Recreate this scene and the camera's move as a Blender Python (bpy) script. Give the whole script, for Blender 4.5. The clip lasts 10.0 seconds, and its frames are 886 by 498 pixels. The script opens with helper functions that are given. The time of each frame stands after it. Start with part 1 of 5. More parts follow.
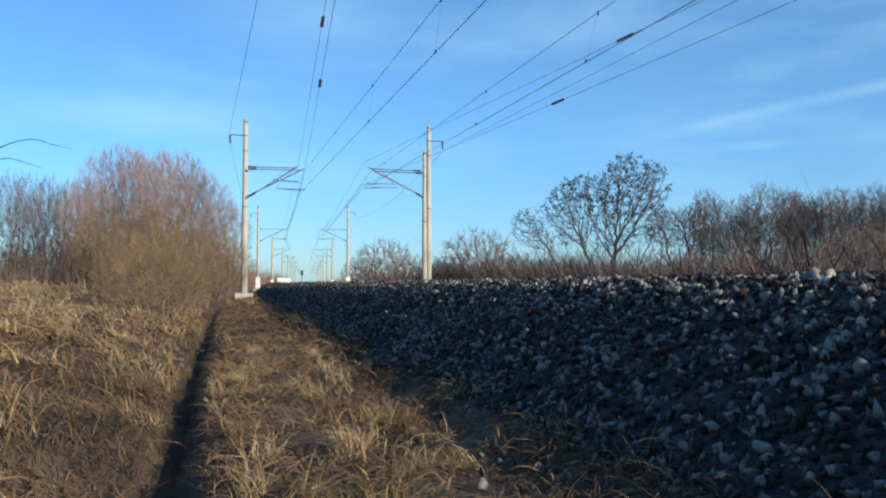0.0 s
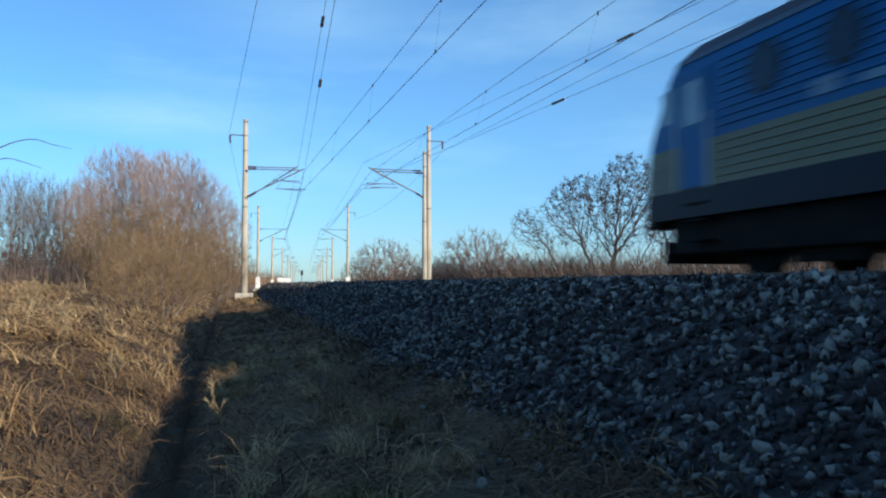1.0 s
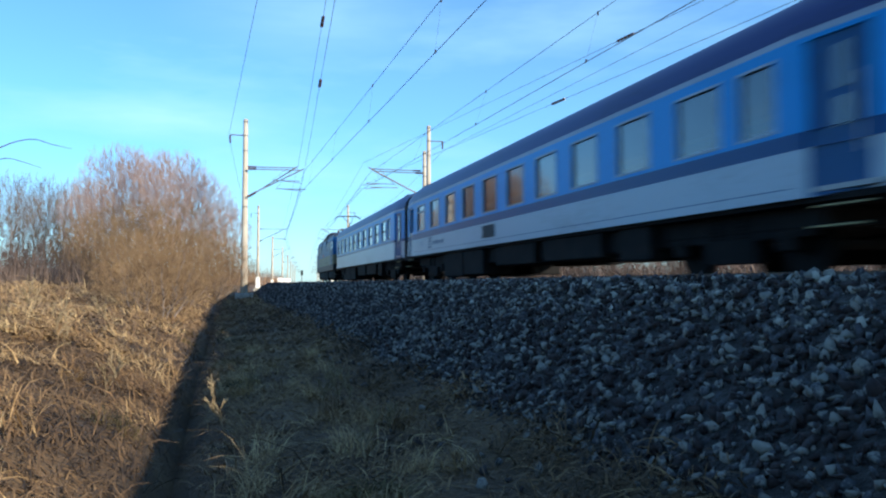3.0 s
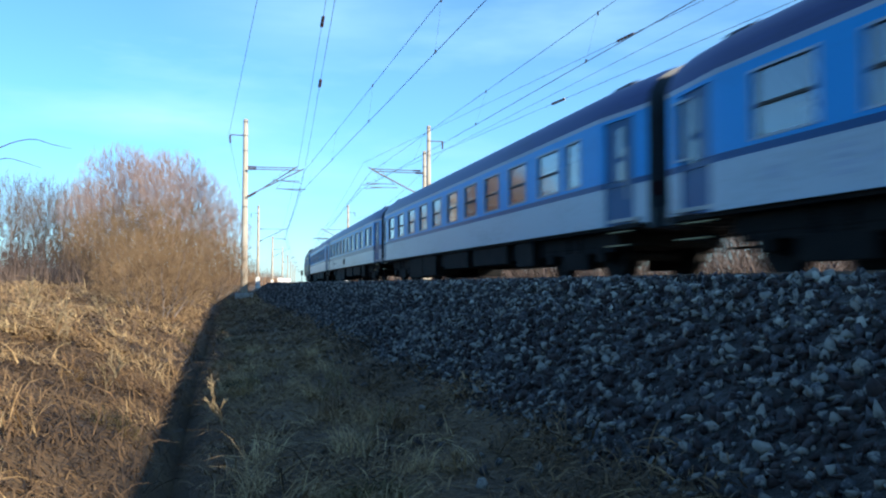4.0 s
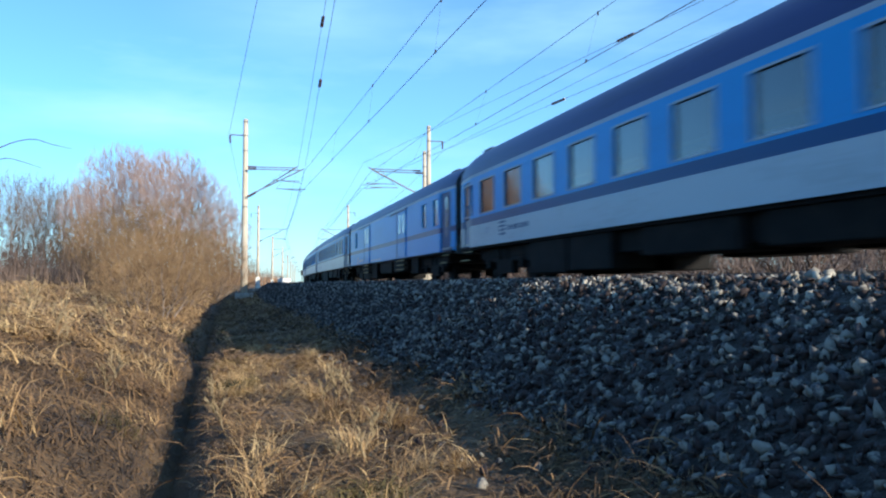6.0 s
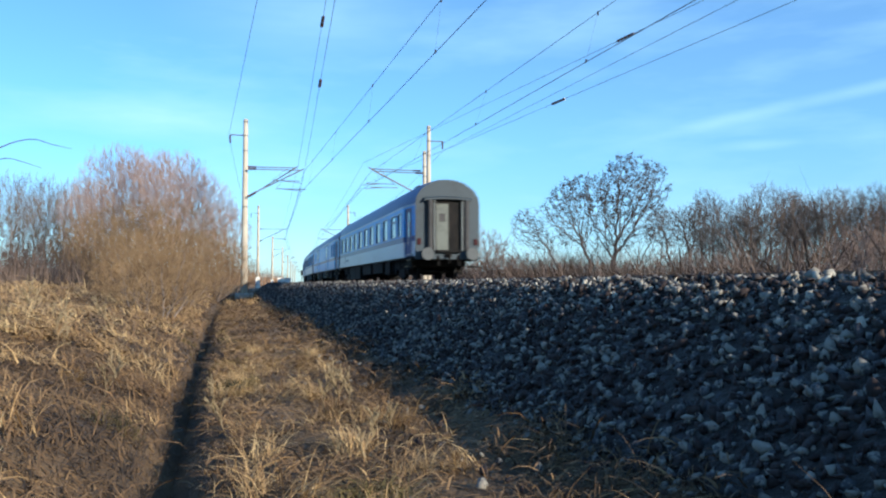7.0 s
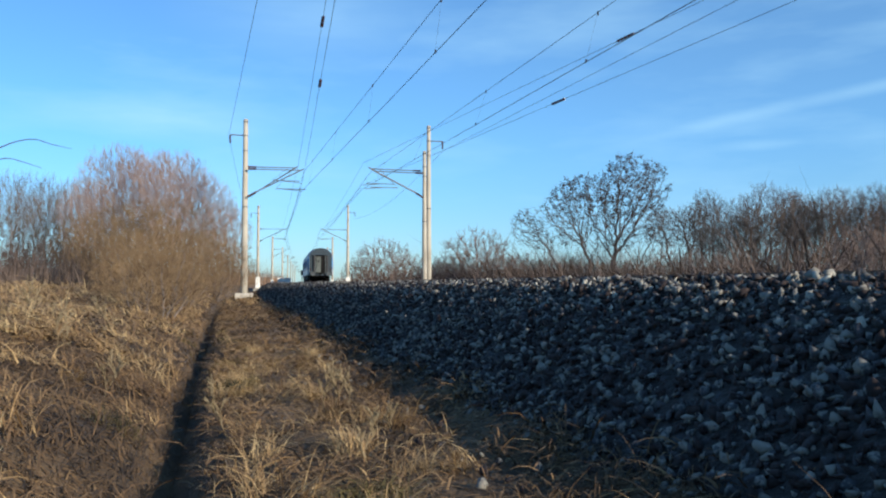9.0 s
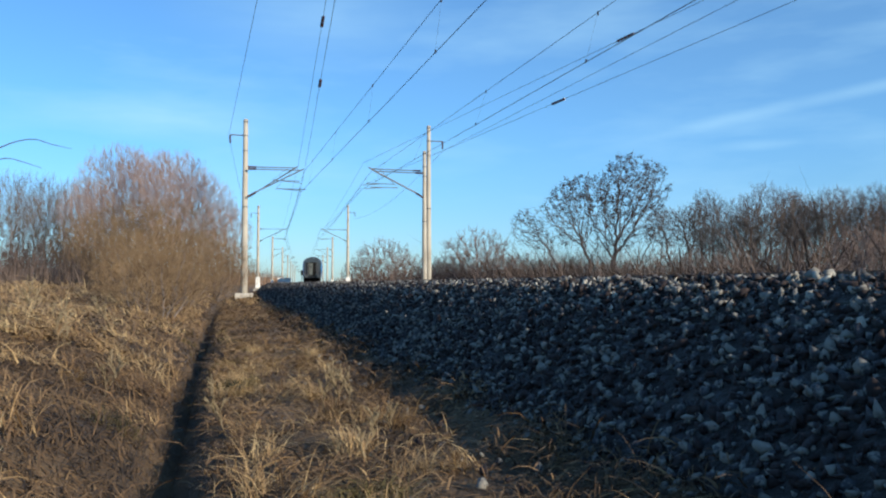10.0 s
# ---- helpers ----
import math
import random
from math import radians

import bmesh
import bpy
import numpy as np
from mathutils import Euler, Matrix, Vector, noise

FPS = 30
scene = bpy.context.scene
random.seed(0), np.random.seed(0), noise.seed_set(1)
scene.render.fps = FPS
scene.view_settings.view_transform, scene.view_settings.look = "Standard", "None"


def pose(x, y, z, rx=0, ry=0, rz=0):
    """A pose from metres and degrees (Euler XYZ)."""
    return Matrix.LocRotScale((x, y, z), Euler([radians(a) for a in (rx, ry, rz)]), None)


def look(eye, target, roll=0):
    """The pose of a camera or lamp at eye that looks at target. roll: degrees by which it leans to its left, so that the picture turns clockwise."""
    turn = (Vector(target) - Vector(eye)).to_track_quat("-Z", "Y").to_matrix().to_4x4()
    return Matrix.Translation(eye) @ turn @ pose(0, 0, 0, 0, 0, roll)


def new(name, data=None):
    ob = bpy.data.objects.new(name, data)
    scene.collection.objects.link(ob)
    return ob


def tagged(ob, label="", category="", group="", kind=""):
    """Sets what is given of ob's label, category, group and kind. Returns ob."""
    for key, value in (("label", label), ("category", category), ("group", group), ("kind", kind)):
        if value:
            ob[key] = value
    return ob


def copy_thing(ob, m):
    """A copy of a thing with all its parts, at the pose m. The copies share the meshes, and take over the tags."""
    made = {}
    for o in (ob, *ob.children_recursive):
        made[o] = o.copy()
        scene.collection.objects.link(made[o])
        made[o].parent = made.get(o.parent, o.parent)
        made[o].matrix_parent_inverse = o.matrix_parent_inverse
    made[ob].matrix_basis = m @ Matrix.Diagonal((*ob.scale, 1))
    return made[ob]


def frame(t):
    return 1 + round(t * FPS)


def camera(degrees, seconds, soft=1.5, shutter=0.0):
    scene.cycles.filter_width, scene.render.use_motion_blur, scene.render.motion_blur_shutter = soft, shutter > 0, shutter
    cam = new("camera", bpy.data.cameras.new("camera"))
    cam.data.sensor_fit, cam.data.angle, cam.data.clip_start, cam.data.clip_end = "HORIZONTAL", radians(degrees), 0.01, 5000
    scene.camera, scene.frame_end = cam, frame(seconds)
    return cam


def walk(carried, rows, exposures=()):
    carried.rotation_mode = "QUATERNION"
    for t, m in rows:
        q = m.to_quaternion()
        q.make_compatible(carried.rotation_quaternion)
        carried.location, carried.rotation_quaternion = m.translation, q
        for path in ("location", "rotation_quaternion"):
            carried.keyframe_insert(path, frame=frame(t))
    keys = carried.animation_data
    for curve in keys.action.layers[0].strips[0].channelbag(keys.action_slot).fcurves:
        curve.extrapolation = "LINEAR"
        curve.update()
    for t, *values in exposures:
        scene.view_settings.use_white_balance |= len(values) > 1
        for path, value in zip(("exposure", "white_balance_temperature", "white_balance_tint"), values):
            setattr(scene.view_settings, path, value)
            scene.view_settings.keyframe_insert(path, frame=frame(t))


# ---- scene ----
# ---- camera: on a stand beside the line, it never moves ----
EYE = (0.0, 0.0, -0.08)
EXPOSURE = [(0, 0.1), (0.6, 0.1), (1.4, 0.2), (2.5, 0.47), (5.0, 0.64), (6.2, 0.64), (7.0, 0.52), (8.5, 0.22), (10, 0.14)]
cam = camera(58.5, 10.0, soft=2.1, shutter=0.36)
walk(cam, [(0, pose(*EYE, 92.53, 0, 0)), (10, pose(*EYE, 92.53, 0, 0))], exposures=EXPOSURE)

# ---- daylight ----
SUN_AZ, SUN_EL = radians(132.4), radians(17.6)
world = bpy.data.worlds.new("sky")
scene.world = world
world.use_nodes = True
wn, wl = world.node_tree.nodes, world.node_tree.links
wn.clear()
w_out = wn.new("ShaderNodeOutputWorld")
w_bg = wn.new("ShaderNodeBackground")
w_bg.inputs["Strength"].default_value = 0.137
w_sky = wn.new("ShaderNodeTexSky")
w_sky.sky_type = "NISHITA"
w_sky.sun_disc = False
w_sky.sun_elevation, w_sky.sun_rotation = SUN_EL, SUN_AZ
w_sky.air_density, w_sky.dust_density, w_sky.ozone_density = 1.0, 0.3, 3.0
# thin drifting cirrus over the blue
w_co, w_map = wn.new("ShaderNodeTexCoord"), wn.new("ShaderNodeMapping")
w_map.inputs["Scale"].default_value, w_map.inputs["Rotation"].default_value = (1.6, 1.6, 7.0), (0.25, -0.12, 0.3)
w_noise, w_ramp, w_tint, w_mix = wn.new("ShaderNodeTexNoise"), wn.new("ShaderNodeValToRGB"), wn.new("ShaderNodeMix"), wn.new("ShaderNodeMix")
w_noise.inputs["Scale"].default_value, w_noise.inputs["Detail"].default_value, w_noise.inputs["Roughness"].default_value = 1.7, 5, 0.55
w_ramp.color_ramp.elements[0].position, w_ramp.color_ramp.elements[0].color = 0.5, (0, 0, 0, 1)
w_ramp.color_ramp.elements[1].position, w_ramp.color_ramp.elements[1].color = 0.85, (0.4, 0.4, 0.4, 1)
for w in (w_tint, w_mix):
    w.data_type = "RGBA"
w_tint.blend_type = "MULTIPLY"
w_tint.inputs[0].default_value = 1.0
w_mix.inputs[7].default_value = (3.6, 6.0, 7.6, 1)
wl.new(w_co.outputs["Generated"], w_map.inputs[0])
wl.new(w_map.outputs[0], w_noise.inputs["Vector"])
wl.new(w_noise.outputs[0], w_ramp.inputs[0])
wl.new(w_sky.outputs[0], w_tint.inputs[6])
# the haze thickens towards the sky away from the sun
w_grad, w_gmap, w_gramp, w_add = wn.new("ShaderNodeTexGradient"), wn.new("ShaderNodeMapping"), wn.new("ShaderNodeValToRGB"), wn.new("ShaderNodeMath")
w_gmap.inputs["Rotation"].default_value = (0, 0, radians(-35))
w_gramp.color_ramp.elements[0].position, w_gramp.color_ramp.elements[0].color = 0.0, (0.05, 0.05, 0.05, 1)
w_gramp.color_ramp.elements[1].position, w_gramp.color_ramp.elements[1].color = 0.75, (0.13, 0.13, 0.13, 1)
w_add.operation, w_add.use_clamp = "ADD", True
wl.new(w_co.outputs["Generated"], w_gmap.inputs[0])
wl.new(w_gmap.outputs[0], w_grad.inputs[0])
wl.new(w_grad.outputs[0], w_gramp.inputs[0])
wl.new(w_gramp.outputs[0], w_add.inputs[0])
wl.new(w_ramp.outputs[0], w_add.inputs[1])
# one long faint streak of cirrus, and thin wisps in it
w_dot, w_abs, w_band, w_sep, w_side, w_wisp, w_m1, w_m2, w_sum = (wn.new("ShaderNodeVectorMath"), wn.new("ShaderNodeMath"), wn.new("ShaderNodeMapRange"), wn.new("ShaderNodeSeparateXYZ"),
                                                              wn.new("ShaderNodeMapRange"), wn.new("ShaderNodeTexNoise"), wn.new("ShaderNodeMath"), wn.new("ShaderNodeMath"), wn.new("ShaderNodeMath"))
w_dot.operation, w_abs.operation, w_m1.operation, w_m2.operation, w_sum.operation, w_sum.use_clamp = "DOT_PRODUCT", "ABSOLUTE", "MULTIPLY", "MULTIPLY", "ADD", True
w_dot.inputs[1].default_value = (0.216, 0.124, -0.968)
w_band.interpolation_type = w_side.interpolation_type = "SMOOTHSTEP"
w_band.inputs[1].default_value, w_band.inputs[2].default_value, w_band.inputs[3].default_value, w_band.inputs[4].default_value = 0.0, 0.011, 0.42, 0.0
w_side.inputs[1].default_value, w_side.inputs[2].default_value = 0.16, 0.4
w_wisp.inputs["Scale"].default_value = 9.0
wl.new(w_co.outputs["Generated"], w_dot.inputs[0])
wl.new(w_dot.outputs["Value"], w_abs.inputs[0])
wl.new(w_abs.outputs[0], w_band.inputs[0])
wl.new(w_co.outputs["Generated"], w_sep.inputs[0])
wl.new(w_sep.outputs[0], w_side.inputs[0])
wl.new(w_co.outputs["Generated"], w_wisp.inputs["Vector"])
wl.new(w_band.outputs[0], w_m1.inputs[0])
wl.new(w_side.outputs[0], w_m1.inputs[1])
wl.new(w_m1.outputs[0], w_m2.inputs[0])
wl.new(w_wisp.outputs[0], w_m2.inputs[1])
wl.new(w_m2.outputs[0], w_sum.inputs[0])
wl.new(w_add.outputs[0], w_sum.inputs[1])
# soft veils of high cloud: direction, spread to each side, strength
w_last = w_sum.outputs[0]
for c_dir, c_inv, c_amt in (((-0.32, 0.927, 0.197), (5.2, 2.0, 34.0), 0.3), ((-0.15, 0.937, 0.318), (5.5, 2.0, 17.0), 0.26), ((0.364, 0.917, 0.162), (17.0, 6.0, 120.0), 0.22)):
    c_sub, c_mul, c_len, c_fade, c_add, c_tex, c_pr = (wn.new("ShaderNodeVectorMath"), wn.new("ShaderNodeVectorMath"), wn.new("ShaderNodeVectorMath"), wn.new("ShaderNodeMapRange"),
                                                       wn.new("ShaderNodeMath"), wn.new("ShaderNodeTexNoise"), wn.new("ShaderNodeMath"))
    c_sub.operation, c_mul.operation, c_len.operation, c_add.operation, c_add.use_clamp, c_pr.operation = "SUBTRACT", "MULTIPLY", "LENGTH", "ADD", True, "MULTIPLY"
    c_sub.inputs[1].default_value, c_mul.inputs[1].default_value = c_dir, c_inv
    c_fade.interpolation_type = "SMOOTHSTEP"
    c_fade.inputs[1].default_value, c_fade.inputs[2].default_value, c_fade.inputs[3].default_value, c_fade.inputs[4].default_value = 0.0, 1.1, c_amt * 1.6, 0.0
    c_tex.inputs["Scale"].default_value, c_tex.inputs["Detail"].default_value = 5.0, 4
    wl.new(w_co.outputs["Generated"], c_sub.inputs[0])
    wl.new(c_sub.outputs[0], c_mul.inputs[0])
    wl.new(c_mul.outputs[0], c_len.inputs[0])
    wl.new(c_len.outputs["Value"], c_fade.inputs[0])
    wl.new(w_map.outputs[0], c_tex.inputs["Vector"])
    wl.new(c_fade.outputs[0], c_pr.inputs[0])
    wl.new(c_tex.outputs[0], c_pr.inputs[1])
    wl.new(c_pr.outputs[0], c_add.inputs[0])
    wl.new(w_last, c_add.inputs[1])
    w_last = c_add.outputs[0]
wl.new(w_last, w_mix.inputs[0])
# a duller, bluer haze low over the horizon
w_low, w_lowmix = wn.new("ShaderNodeMapRange"), wn.new("ShaderNodeMix")
w_low.interpolation_type, w_lowmix.data_type = "SMOOTHSTEP", "RGBA"
w_low.inputs[1].default_value, w_low.inputs[2].default_value = 0.0, 0.2
w_lowmix.inputs[6].default_value, w_lowmix.inputs[7].default_value = (0.54, 0.8, 1.13, 1), (0.53, 0.95, 1.3, 1)
wl.new(w_sep.outputs[2], w_low.inputs[0])
wl.new(w_low.outputs[0], w_lowmix.inputs[0])
wl.new(w_lowmix.outputs[2], w_tint.inputs[7])
wl.new(w_tint.outputs[2], w_mix.inputs[6])
wl.new(w_mix.outputs[2], w_bg.inputs["Color"])
wl.new(w_bg.outputs[0], w_out.inputs["Surface"])

sun_data = bpy.data.lights.new("sun", "SUN")
sun_data.energy, sun_data.angle, sun_data.color = 6.0, radians(0.53), (1.0, 0.9, 0.76)
sun = new("sun", sun_data)
to_sun = Vector((math.sin(SUN_AZ) * math.cos(SUN_EL), math.cos(SUN_AZ) * math.cos(SUN_EL), math.sin(SUN_EL)))
sun.matrix_basis = look(to_sun * 100, (0, 0, 0))

# ---- the line: rail top at z = 0, the curve of the far track's centre ----
STEP = 0.5
S_MIN, S_MAX = -420.0, 1500.0
N_S = int((S_MAX - S_MIN) / STEP) + 1
S_TAB = S_MIN + STEP * np.arange(N_S)


def heading_of(s):
    """Angle of the track from +y towards +x at the running length s."""
    q = np.clip(s, -150.0, 132.0)
    return TH0 + K1 * q + 0.5 * K2 * np.where(q > 0, q, 0) ** 2


TH0, K1, K2 = -0.28108, 0.00071, 0.0000021
TH_TAB = heading_of(S_TAB)
I0 = int(round(-S_MIN / STEP))
X_TAB = np.concatenate(([0], np.cumsum(np.sin((TH_TAB[1:] + TH_TAB[:-1]) / 2) * STEP)))
Y_TAB = np.concatenate(([0], np.cumsum(np.cos((TH_TAB[1:] + TH_TAB[:-1]) / 2) * STEP)))
X_TAB += 7.0963 + 1.44 * math.cos(TH0) - X_TAB[I0]
Y_TAB += -1.44 * math.sin(TH0) - Y_TAB[I0]


def line_at(s, off=0.0, z=0.0):
    """A point at running length s, off metres right of the far track's centre."""
    x, y, th = np.interp(s, S_TAB, X_TAB), np.interp(s, S_TAB, Y_TAB), np.interp(s, S_TAB, TH_TAB)
    return Vector((x + off * math.cos(th), y - off * math.sin(th), z))


def line_turn(s):
    return float(np.interp(s, S_TAB, TH_TAB))


def line_pose(s, off=0.0, z=0.0, lean=0.0, turn=0.0):
    """The pose of a thing beside the track: its +y runs along the track."""
    p = line_at(s, off, z)
    return pose(p.x, p.y, p.z, lean, 0, turn - math.degrees(line_turn(s)))


NEAR = -3.75    # centre of the near track
CREST = -5.66   # edge of the ballast's top
TOE = -7.0      # foot of the ballast's slope


def ground_z(off, s=0.0):
    prof = [(-900, -0.6), (-60, -0.5), (-25, -0.30), (-15, -0.22), (-12, -0.30), (-10.4, -0.50), (-9.4, -0.74), (-8.8, -1.0),
            (-8.62, -1.08), (-8.54, -1.3), (-8.41, -1.3), (-8.3, -0.97), (-8.0, -0.92), (-7.5, -0.9), (TOE, -0.85), (-6.2, -0.55), (-5.6, -0.5), (2.6, -0.5),
            (4.5, -1.3), (8, -1.45), (30, -1.3), (900, -1.2)]
    for (a, za), (b, zb) in zip(prof, prof[1:]):
        if off <= b:
            return za + (zb - za) * (off - a) / (b - a)
    return prof[-1][1]


# ---- materials ----
def mat(name, rough=0.8, metal=0.0):
    m = bpy.data.materials.new(name)
    m.use_nodes = True
    b = m.node_tree.nodes["Principled BSDF"]
    b.inputs["Roughness"].default_value, b.inputs["Metallic"].default_value = rough, metal
    return m, m.node_tree.nodes, m.node_tree.links, b


def mixed(name, colours, scale=6.0, fine=60.0, rough=0.8, metal=0.0, bump=0.3, dist=0.01, rand=0.0, island=False, stretch=(1, 1, 1)):
    """Colours spread by noise at two scales, with fine relief; rand: how far pieces differ from one another."""
    m, n, l, b = mat(name, rough, metal)
    co = n.new("ShaderNodeTexCoord")
    mp = n.new("ShaderNodeMapping")
    mp.inputs["Scale"].default_value = stretch
    l.new(co.outputs["Object"], mp.inputs[0])
    n1, n2 = n.new("ShaderNodeTexNoise"), n.new("ShaderNodeTexNoise")
    n1.inputs["Scale"].default_value, n1.inputs["Detail"].default_value = scale, 5
    n2.inputs["Scale"].default_value, n2.inputs["Detail"].default_value = fine, 4
    l.new(mp.outputs[0], n1.inputs["Vector"])
    l.new(mp.outputs[0], n2.inputs["Vector"])
    add = n.new("ShaderNodeMath")
    add.operation = "MULTIPLY_ADD"
    l.new(n2.outputs[0], add.inputs[0])
    add.inputs[1].default_value = 0.5
    sub = n.new("ShaderNodeMath")
    sub.operation = "SUBTRACT"
    l.new(n1.outputs[0], sub.inputs[0])
    sub.inputs[1].default_value = 0.25
    l.new(sub.outputs[0], add.inputs[2])
    last = add.outputs[0]
    if rand:
        if island:
            r = n.new("ShaderNodeNewGeometry").outputs["Random Per Island"]
        else:
            r = n.new("ShaderNodeObjectInfo").outputs["Random"]
        a2 = n.new("ShaderNodeMath")
        a2.operation = "MULTIPLY_ADD"
        l.new(r, a2.inputs[0])
        a2.inputs[1].default_value = rand
        s2 = n.new("ShaderNodeMath")
        s2.operation = "SUBTRACT"
        l.new(last, s2.inputs[0])
        s2.inputs[1].default_value = rand / 2
        l.new(s2.outputs[0], a2.inputs[2])
        last = a2.outputs[0]
    ramp = n.new("ShaderNodeValToRGB")
    el = ramp.color_ramp.elements
    lo, hi = 0.28, 0.72
    el[0].position, el[0].color = lo, (*colours[0], 1)
    el[1].position, el[1].color = hi, (*colours[-1], 1)
    for i, c in enumerate(colours[1:-1], 1):
        e = el.new(lo + (hi - lo) * i / (len(colours) - 1))
        e.color = (*c, 1)
    l.new(last, ramp.inputs[0])
    l.new(ramp.outputs[0], b.inputs["Base Color"])
    if bump:
        bp = n.new("ShaderNodeBump")
        bp.inputs["Strength"].default_value, bp.inputs["Distance"].default_value = bump, dist
        l.new(n2.outputs[0], bp.inputs["Height"])
        l.new(bp.outputs[0], b.inputs["Normal"])
    return m


# ---- building helpers ----
def tidy(ob, material):
    if material is not None:
        ob.data.materials.append(material)
    return ob


def mesh_of(name, bm):
    me = bpy.data.meshes.new(name)
    bm.normal_update()
    bm.to_mesh(me)
    bm.free()
    return me


def part(name, bm, material, parent, label="", smooth=False):
    """Links a bmesh as one mesh object under a thing or a part."""
    ob = tidy(new(name, mesh_of(name, bm)), material)
    ob.parent = parent
    if smooth:
        ob.data.polygons.foreach_set("use_smooth", [True] * len(ob.data.polygons))
    return tagged(ob, label)


def thing(name, label, category, m=None, group="", kind=""):
    ob = new(name)
    ob.empty_display_size = 0.2
    if m is not None:
        ob.matrix_basis = m
    return tagged(ob, label, category, group, kind)


def solid(name, bm, material, label, category, m=None, group="", kind="", smooth=False):
    ob = tidy(new(name, mesh_of(name, bm)), material)
    if m is not None:
        ob.matrix_basis = m
    if smooth:
        ob.data.polygons.foreach_set("use_smooth", [True] * len(ob.data.polygons))
    return tagged(ob, label, category, group, kind)


def box(bm, x0, x1, y0, y1, z0, z1, bevel=0.0):
    v = [bm.verts.new((x, y, z)) for x in (x0, x1) for y in (y0, y1) for z in (z0, z1)]
    fs = [bm.faces.new([v[i] for i in q]) for q in ((0, 1, 3, 2), (4, 6, 7, 5), (0, 4, 5, 1), (2, 3, 7, 6), (0, 2, 6, 4), (1, 5, 7, 3))]
    if bevel:
        es = list({e for f in fs for e in f.edges})
        bmesh.ops.bevel(bm, geom=es, offset=bevel, segments=2, affect="EDGES", profile=0.6)
    return bm


def tube(bm, a, b, r0, r1=None, n=8):
    """A closed round bar from a to b."""
    a, b = Vector(a), Vector(b)
    r1 = r0 if r1 is None else r1
    d = (b - a).normalized()
    s = d.orthogonal().normalized()
    t = d.cross(s)
    rings = []
    for p, r in ((a, r0), (b, r1)):
        rings.append([bm.verts.new(p + (s * math.cos(i * math.tau / n) + t * math.sin(i * math.tau / n)) * r) for i in range(n)])
    for i in range(n):
        j = (i + 1) % n
        bm.faces.new((rings[0][i], rings[0][j], rings[1][j], rings[1][i]))
    bm.faces.new(rings[0][::-1])
    bm.faces.new(rings[1])
    return bm


def loft(bm, sections, cap=True):
    """Skin through rings of equal count; returns the faces."""
    rings = [[bm.verts.new(p) for p in sec] for sec in sections]
    n = len(rings[0])
    for r0, r1 in zip(rings, rings[1:]):
        for i in range(n):
            j = (i + 1) % n
            bm.faces.new((r0[i], r0[j], r1[j], r1[i]))
    if cap:
        bm.faces.new(rings[0][::-1])
        bm.faces.new(rings[-1])
    bmesh.ops.recalc_face_normals(bm, faces=bm.faces[:])
    return bm


# ---- ground, ballast and rails ----
m_ground = mixed("dry_turf", [(0.04, 0.024, 0.013), (0.095, 0.058, 0.028), (0.16, 0.1, 0.046)], 1.6, 26, 0.95, bump=0.9, dist=0.05)
m_ballast = mixed("crushed_stone_bed", [(0.014, 0.012, 0.01), (0.035, 0.03, 0.027), (0.07, 0.064, 0.058)], 14, 40, 0.9, bump=1.0, dist=0.05)
m_rail = mixed("rusty_rail_steel", [(0.06, 0.035, 0.022), (0.11, 0.06, 0.035), (0.16, 0.1, 0.07)], 8, 90, 0.6, 0.4, bump=0.2)
m_concrete = mixed("weathered_concrete", [(0.3, 0.275, 0.23), (0.42, 0.39, 0.33), (0.5, 0.46, 0.39)], 3, 50, 0.85, bump=0.3)


def strip(bm, s_list, offs, zf):
    """A sheet along the line over the offsets given; zf(s, off) is its height."""
    rows = [[bm.verts.new(line_at(s, o, zf(s, o))) for o in offs] for s in s_list]
    for r0, r1 in zip(rows, rows[1:]):
        for i in range(len(offs) - 1):
            bm.faces.new((r0[i], r0[i + 1], r1[i + 1], r1[i]))
    return bm


def bumpy(s, o, z):
    near = max(0.0, 1 - abs(s - 10) / 60)
    w = 0.10 if o < -8.7 else (0.05 if o < TOE else 0.03)
    return z + near * w * (noise.noise((s * 0.9, o * 1.3, 0.0)) + 0.6 * noise.noise((s * 2.7, o * 3.1, 4.0)))


s_ground = [-420, -200, -100, -50, -20] + list(np.arange(-10, 30, 0.5)) + list(np.arange(30, 70, 2.0)) + list(np.arange(70, 200, 10)) + [220, 260, 320, 400, 600, 900, 1500]
o_ground = ([-850, -500, -250, -120, -70, -45, -30, -22, -18] + list(np.arange(-15, -9.5, 0.5)) + list(np.arange(-9.4, -6.9, 0.15))
            + [-6.6, -6.2, -5.6, -3, 0, 2.6, 4.5, 6, 8, 12, 18, 30, 50, 90, 160, 300, 600, 850])
solid("ground", strip(bmesh.new(), s_ground, o_ground, lambda s, o: bumpy(s, o, ground_z(o))), m_ground,
      "rough dry winter grassland beside the railway", "ground", kind="structure")

BED = [(TOE - 0.25, -1.06), (TOE, -0.93), (-6.35, -0.47), (CREST - 0.12, -0.12), (CREST + 0.05, -0.065), (CREST + 0.4, -0.09), (NEAR - 1.2, -0.16), (NEAR, -0.17),
       (NEAR + 1.4, -0.2), (-1.4, -0.2), (0, -0.17), (1.4, -0.17), (1.9, -0.22), (3.4, -1.0)]


def bed_z(off):
    return float(np.interp(off, [b[0] for b in BED], [b[1] for b in BED]))


